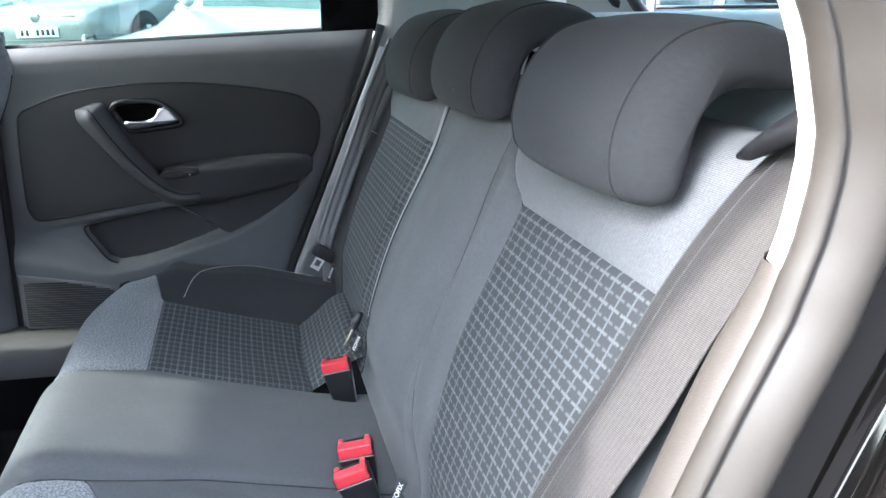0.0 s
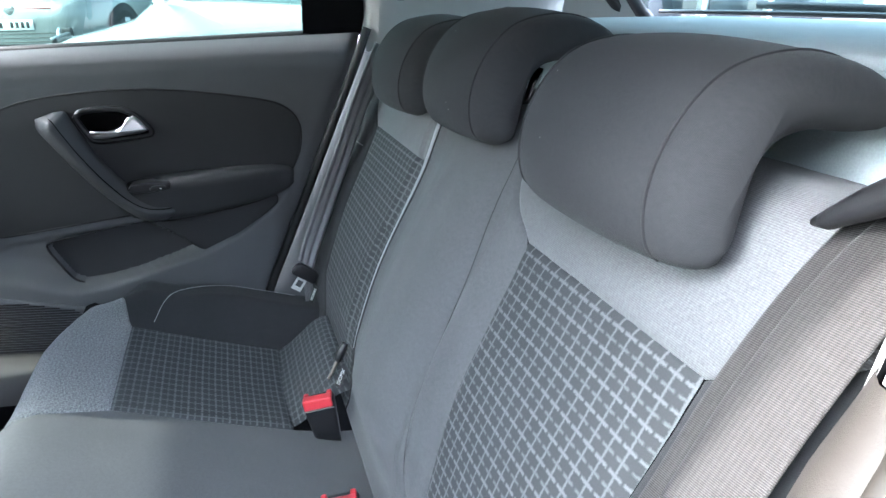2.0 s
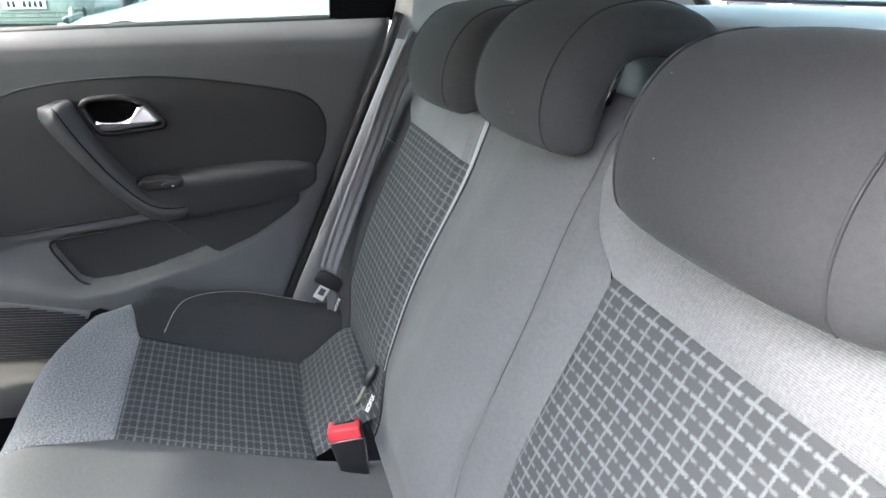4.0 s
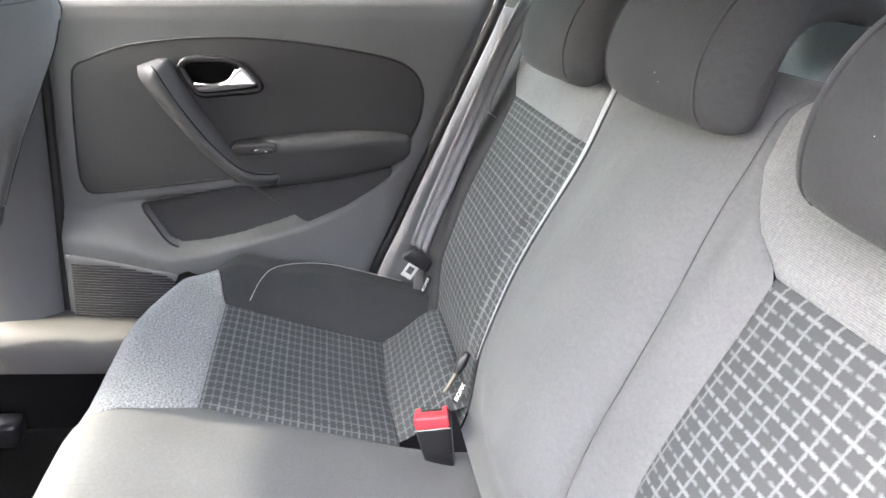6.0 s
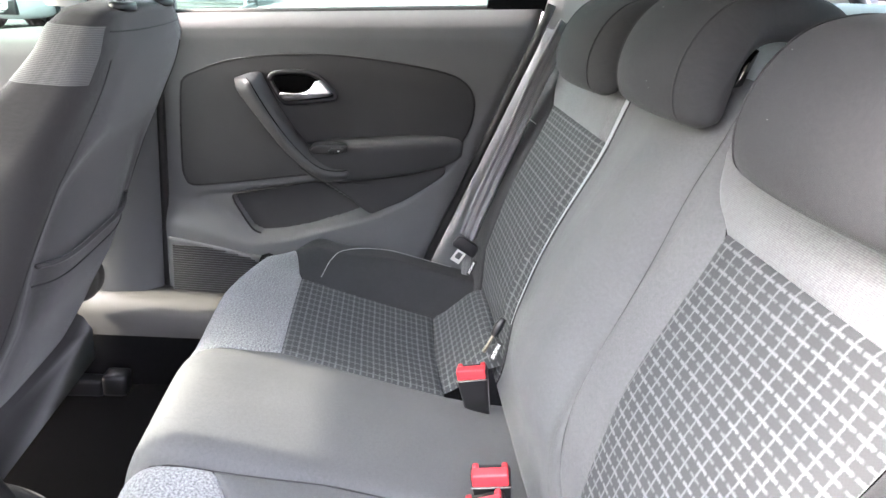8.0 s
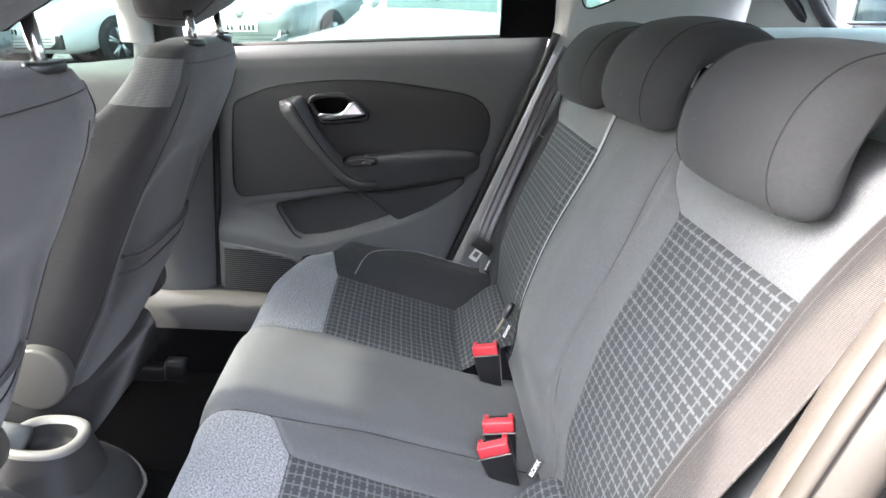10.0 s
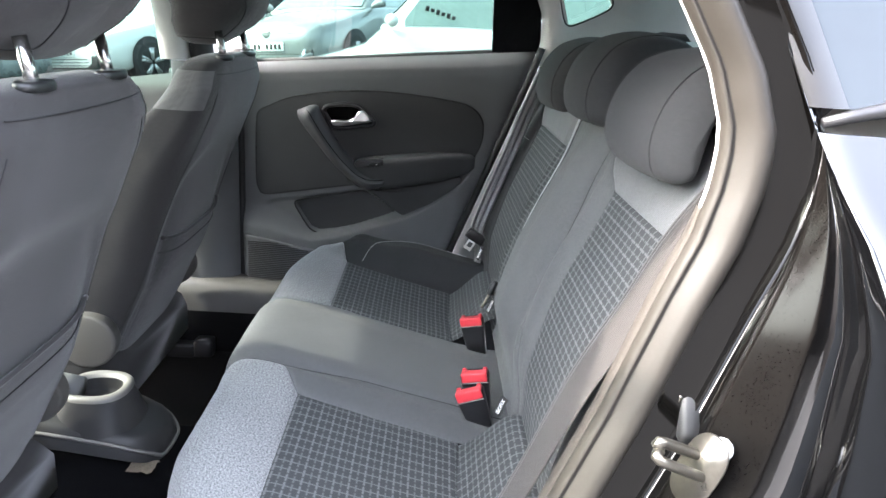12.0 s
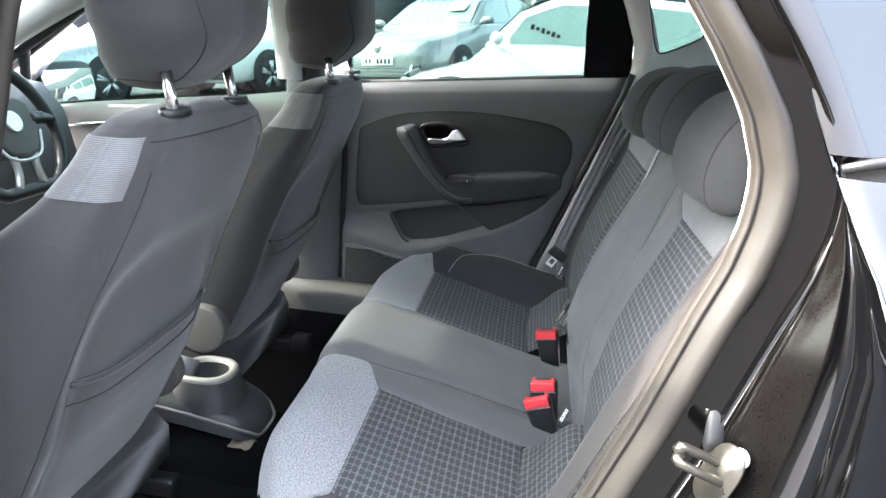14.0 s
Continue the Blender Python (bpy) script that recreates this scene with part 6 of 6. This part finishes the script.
tube("window_frame", [(0.0, -0.05, 0.98), (0.0, -0.02, 1.15), (0.02, 0.05, 1.36), (0.30, 0.065, 1.395), (0.60, 0.055, 1.375), (0.70, 0.03, 1.28), (0.82, -0.03, 1.06), (0.84, -0.05, 0.98)], 0.020, M_BLACKP, od, "black window frame", sides=8, n=50)
loft("window_pane", [[(x, -0.045, 0.98) for x in (0.0, 0.4, 0.82)], [(x, 0.055, 1.37) for x in (0.02, 0.35, 0.62)]], M_CLEAR, od, "clear side window glass")

# ------------------------------------------------------------ outside: ground, parked cars, building
def ground_z(x, y):
    """The yard falls away towards the cars' front."""
    return 0.10 * max(-12.0, min(6.0, x + 4.3)) * smoothstep(4.6, 8.0, y)


M_ASPH = surface("worn_grey_asphalt", (0.072, 0.071, 0.070), 0.9, grain=60, grain_amount=0.5, bump=0.4, stain=0.25, stain_size=0.6, dist=0.003)
xs = [-200, -60, -30, -20, -16.3, -12, -8, -4, 0, 1.7, 4, 8, 15, 30, 60, 200]
ys = [-200, -60, -20, -8, -3, 0, 1.5, 3, 5, 7, 9, 11, 13, 16, 25, 60, 200]
g = loft("ground", [[(x, y, ground_z(x, y)) for x in xs] for y in ys], M_ASPH)
tagged(g, "worn grey asphalt of a car sales yard", "ground", kind="structure")
M_TYRE = surface("tyre_rubber", (0.02, 0.02, 0.02), 0.85, grain=90, bump=0.2)
M_ALLOY = surface("alloy_wheel", (0.5, 0.5, 0.5), 0.3, 0.9, grain=90, bump=0.0)
M_CARGLASS = surface("car_window_glass", (0.15, 0.20, 0.185), 0.05, grain=20, bump=0.0, coat=1.0)
M_LAMP = surface("headlamp", (0.30, 0.33, 0.34), 0.08, 0.3, grain=60, grain_amount=0.6, bump=0.0, coat=1.0)
M_PLATE = surface("white_number_plate", (0.8, 0.8, 0.78), 0.4, grain=60, bump=0.0)
M_GREY_PAINT = surface("pale_grey_car_paint", (0.17, 0.18, 0.18), 0.30, 0.1, grain=200, bump=0.0, coat=1.0)
M_WHITE_PAINT = surface("white_car_paint", (0.62, 0.62, 0.60), 0.25, grain=200, grain_amount=0.05, bump=0.0, coat=1.0, stain=0.04)
M_SILVER_PAINT = surface("silver_car_paint", (0.40, 0.42, 0.43), 0.28, 0.4, grain=200, grain_amount=0.1, bump=0.0, coat=1.0, stain=0.04)


def parked_car(label, paint, at, yaw, wheel_r=0.32, group="parked cars", short=False):
    """A five-door hatchback; its nose points along its own -x. A short one has a stubby, falling bonnet."""
    fx = (lambda x: -0.3 + (x + 0.3) * 0.55 if x < -0.3 else x) if short else (lambda x: x)
    c = thing("parked_car", label, "car", group=group)
    c.matrix_basis = pose(at[0], at[1], ground_z(at[0], at[1]), 0, -5.0 * smoothstep(4.6, 8.0, at[1] - 1.0), 0) @ pose(0, 0, 0, 0, 0, yaw)
    # stations: x, half width, bumper foot, shoulder, deck (bonnet or belt), roof width, roof height
    st = [(-2.14, 0.56, 0.30, 0.52, 0.62), (-2.10, 0.68, 0.22, 0.56, 0.70), (-2.00, 0.78, 0.20, 0.62, 0.76), (-1.80, 0.85, 0.20, 0.66, 0.79), (-1.50, 0.885, 0.22, 0.71, 0.84), (-1.10, 0.893, 0.22, 0.78, 0.91), (-0.75, 0.895, 0.20, 0.83, 0.98), (0.2, 0.895, 0.20, 0.86, 1.00), (1.2, 0.89, 0.20, 0.88, 1.02), (1.75, 0.86, 0.22, 0.88, 1.02), (2.02, 0.78, 0.24, 0.84, 1.00), (2.12, 0.66, 0.30, 0.78, 0.95)]
    rows = []
    for x, w, f, s, d in st:
        if short:
            d, s = d - 0.13 * smoothstep(-0.75, -1.2, x), s - 0.10 * smoothstep(-0.75, -1.2, x)
        x = fx(x)
        half = [(0.0, f), (w * 0.80, f), (w * 0.97, f + 0.06), (w, f + 0.22), (w * 0.995, s), (w * 0.955, d - 0.03), (w * 0.90, d), (w * 0.5, d + 0.025), (0.0, d + 0.035)]
        rows.append([(x, -q[0], q[1]) for q in half] + [(x, q[0], q[1]) for q in half[-2:0:-1]])
    loft("body", rows, paint, c, "painted body", closed=True, caps=True)
    # greenhouse
    gh = [(-0.85, 0.80, 0.97, 0.80, 0.975), (-0.35, 0.79, 0.99, 0.66, 1.27), (0.0, 0.785, 1.0, 0.61, 1.42), (0.6, 0.78, 1.0, 0.60, 1.46), (1.2, 0.77, 1.0, 0.58, 1.44), (1.65, 0.74, 1.0, 0.55, 1.36), (2.02, 0.68, 1.0, 0.62, 1.02)]
    rows = []
    gh = [(fx(q[0]),) + q[1:] for q in gh]
    for x, w, d, rw, rz in gh:
        half = [(w, d - 0.05), (w * 0.99, d), (rw + 0.03, rz - 0.04), (rw - 0.02, rz - 0.008), (rw * 0.5, rz + 0.008), (0, rz + 0.012)]
        rows.append([(x, -q[0], q[1]) for q in half] + [(x, q[0], q[1]) for q in half[-2::-1]])
    loft("roof", rows, paint, c, "painted roof", caps=True)

    def side(x, h, sd):
        """A place on the flank of the greenhouse; h from 0 at the belt to 1 under the roof."""
        w = np.interp(x, [q[0] for q in gh], [q[1] for q in gh])
        rw = np.interp(x, [q[0] for q in gh], [q[3] for q in gh]) + 0.03
        d = np.interp(x, [q[0] for q in gh], [q[2] for q in gh])
        rz = np.interp(x, [q[0] for q in gh], [q[4] for q in gh]) - 0.04
        return (x, sd * (w * 0.99 + (rw - w * 0.99) * h + 0.006), d + (rz - d) * h)
    for sd in (-1, 1):
        for xa, xb in ((-0.45, 0.50), (0.56, 1.38)):
            n_ = 8
            lo = [side(xa + (xb - xa) * k / n_, 0.05, sd) for k in range(n_ + 1)]
            hi = [side(xa + (xb - xa) * k / n_ if xa > 0 else max(xa + (xb - xa) * k / n_, -0.28 + 0.0 * k), 0.90, sd) for k in range(n_ + 1)]
            loft("side_window", [lo, hi], M_CARGLASS, c, "dark side window")
        tube("mirror", [(fx(-0.70), sd * 0.83, 0.98), (fx(-0.69), sd * 0.91, 1.03), (fx(-0.68), sd * 1.04, 1.04)], [0.02, 0.062, 0.05], paint, c, "door mirror", sides=10, n=8)
        box("headlight", (0.09, 0.44, 0.085), (fx(-1.925), sd * 0.625, 0.70 - 0.1 * short), M_LAMP, c, "clear headlight", 0.04, 3, turn=pose(0, 0, 0, 0, 0, sd * -38).to_3x3().to_4x4())
        for wx in (fx(-1.32), 1.30):
            whl = part("wheel", disc_bm(wheel_r, 0.20, pose(wx, sd * 0.80, wheel_r, 90, 0, 0), 40, 0.03), M_TYRE, c, "black tyre")
            part("arch", disc_bm(wheel_r + 0.045, 0.02, pose(wx, sd * 0.888, wheel_r + 0.02, 90, 0, 0), 40, 0.0), M_BLACK, c, "dark wheel arch")
            part("rim", disc_bm(wheel_r * 0.70, 0.03, pose(wx, sd * 0.895, wheel_r, 90, 0, 0), 36, 0.006), M_BLACKP, whl, "dark rim")
            for k in range(5):
                a = 2 * math.pi * k / 5 + 0.3
                for off in (-0.13, 0.13):
                    tube("spoke", [(wx + 0.04 * math.cos(a), sd * 0.918, wheel_r + 0.04 * math.sin(a)), (wx + wheel_r * 0.68 * math.cos(a + off), sd * 0.914, wheel_r + wheel_r * 0.68 * math.sin(a + off))], 0.022, M_ALLOY, whl, "alloy spoke", sides=6, n=3)
    ws_ = [[(fx(-0.82), y, 0.99 + 0.02), (fx(-0.36), y * 0.86, 1.27 + 0.022), (-0.03, y * 0.78, 1.412 + 0.018)] for y in np.linspace(-0.74, 0.74, 7)]
    loft("windscreen", ws_, M_CARGLASS, c, "dark windscreen")
    part("grille", box_bm((0.06, 1.36, 0.20), (fx(-2.105), 0, 0.36), 0.02, 2), M_BLACKP, c, "black lower grille")
    for k in range(3):
        box("grille_bar", (0.02, 1.0, 0.012), (fx(-2.135), 0, 0.315 + 0.045 * k), M_SILL, c, "grille bar", 0.003, 1)
    box("upper_grille", (0.04, 0.96, 0.045), (fx(-2.10), 0, 0.655), M_BLACKP, c, "slim black upper grille", 0.01)
    box("grille_strip", (0.02, 0.96, 0.010), (fx(-2.125), 0, 0.672), M_RED if paint is M_GREY_PAINT else M_CHROME, c, "thin grille strip", 0.002, 1)
    part("badge", disc_bm(0.065, 0.02, pose(fx(-2.13), 0, 0.665, 0, 90, 0), 28, 0.004), M_CHROME, c, "round chrome badge")
    box("number_plate", (0.012, 0.52, 0.111), (fx(-2.150), 0, 0.50), M_PLATE, c, "white number plate", 0.002, 1)
    for k in range(7):
        if k != 4:
            box("plate_bar", (0.004, 0.036, 0.066), (fx(-2.158), -0.20 + k * 0.064, 0.50), M_BLACK, c, "dark plate mark", 0.001, 1)
    return c


grey_car = parked_car("pale grey hatchback with dark wheels and white number plate", M_GREY_PAINT, (-1.42, 10.43), 67.7)
near_car = parked_car("white car parked beside with writing on its window", M_WHITE_PAINT, (0.02, 5.71), 4, short=True)
parked_car("white hatchback parked in the row", M_WHITE_PAINT, (-4.63, 11.45), 67)
parked_car("silver white hatchback in the row", M_SILVER_PAINT, (-6.47, 9.96), 66)
parked_car("white hatchback at the row's end", M_WHITE_PAINT, (-9.2, 8.9), 66)
# a price sheet and dark marks on the grey car's windscreen, marks on the white car's window
part("price_sheet", box_bm((0.004, 0.30, 0.26), (0, 0, 0), 0.001, 1, pose(-0.47, -0.36, 1.262, 0, 59, 0)), M_WHITE, grey_car, "white paper sheet")
for k in range(7):
    part("window_mark", box_bm((0.004, 0.055, 0.05), (0, 0, 0), 0.001, 1, pose(-0.24, 0.42 - 0.10 * k, 1.372 + 0.004 * (k % 2), 0, 64, 0)), M_BLACK, grey_car, "dark window mark")
for k in range(6):
    part("window_mark", box_bm((0.030, 0.004, 0.030 if k % 2 else 0.045), (0, 0, 0), 0.001, 1, pose(-0.22 + 0.045 * k, -0.772, 1.15 - 0.012 * k, 20, 8, 0)), M_BLACK, near_car, "dark window mark")
bld = thing("showroom", "pale showroom building with tall windows behind the cars", "building", "structure")
M_WALL = surface("pale_render_wall", (0.30, 0.31, 0.30), 0.85, grain=30, bump=0.2, stain=0.2, stain_size=0.4)
box("wall", (60, 0.4, 6.0), (-4, 24, 3.4), M_WALL, bld, "pale rendered wall", 0.0)
for k in range(18):
    box("window", (2.5, 0.10, 3.6), (-30 + k * 3.1, 23.78, 2.1), M_QGLASS, bld, "dark showroom window", 0.0)
    box("window_frame", (0.14, 0.16, 3.7), (-31.5 + k * 3.1, 23.75, 2.1), M_WHITE_PAINT, bld, "white window frame", 0.0)
# Unseen wall added to cut low sky light and darken the paint's reflections.
b2 = thing("sky_blocker", "unseen dark wall added on the near side to block low sky light", "building", "structure")
box("wall", (60, 0.4, 6.5), (0, -17, 3.2), surface("dark_blocker_wall", (0.11, 0.095, 0.085), 0.9, grain=30, bump=0.3, stain=0.25, stain_size=0.5), b2, "dark light-blocking wall", 0.0)
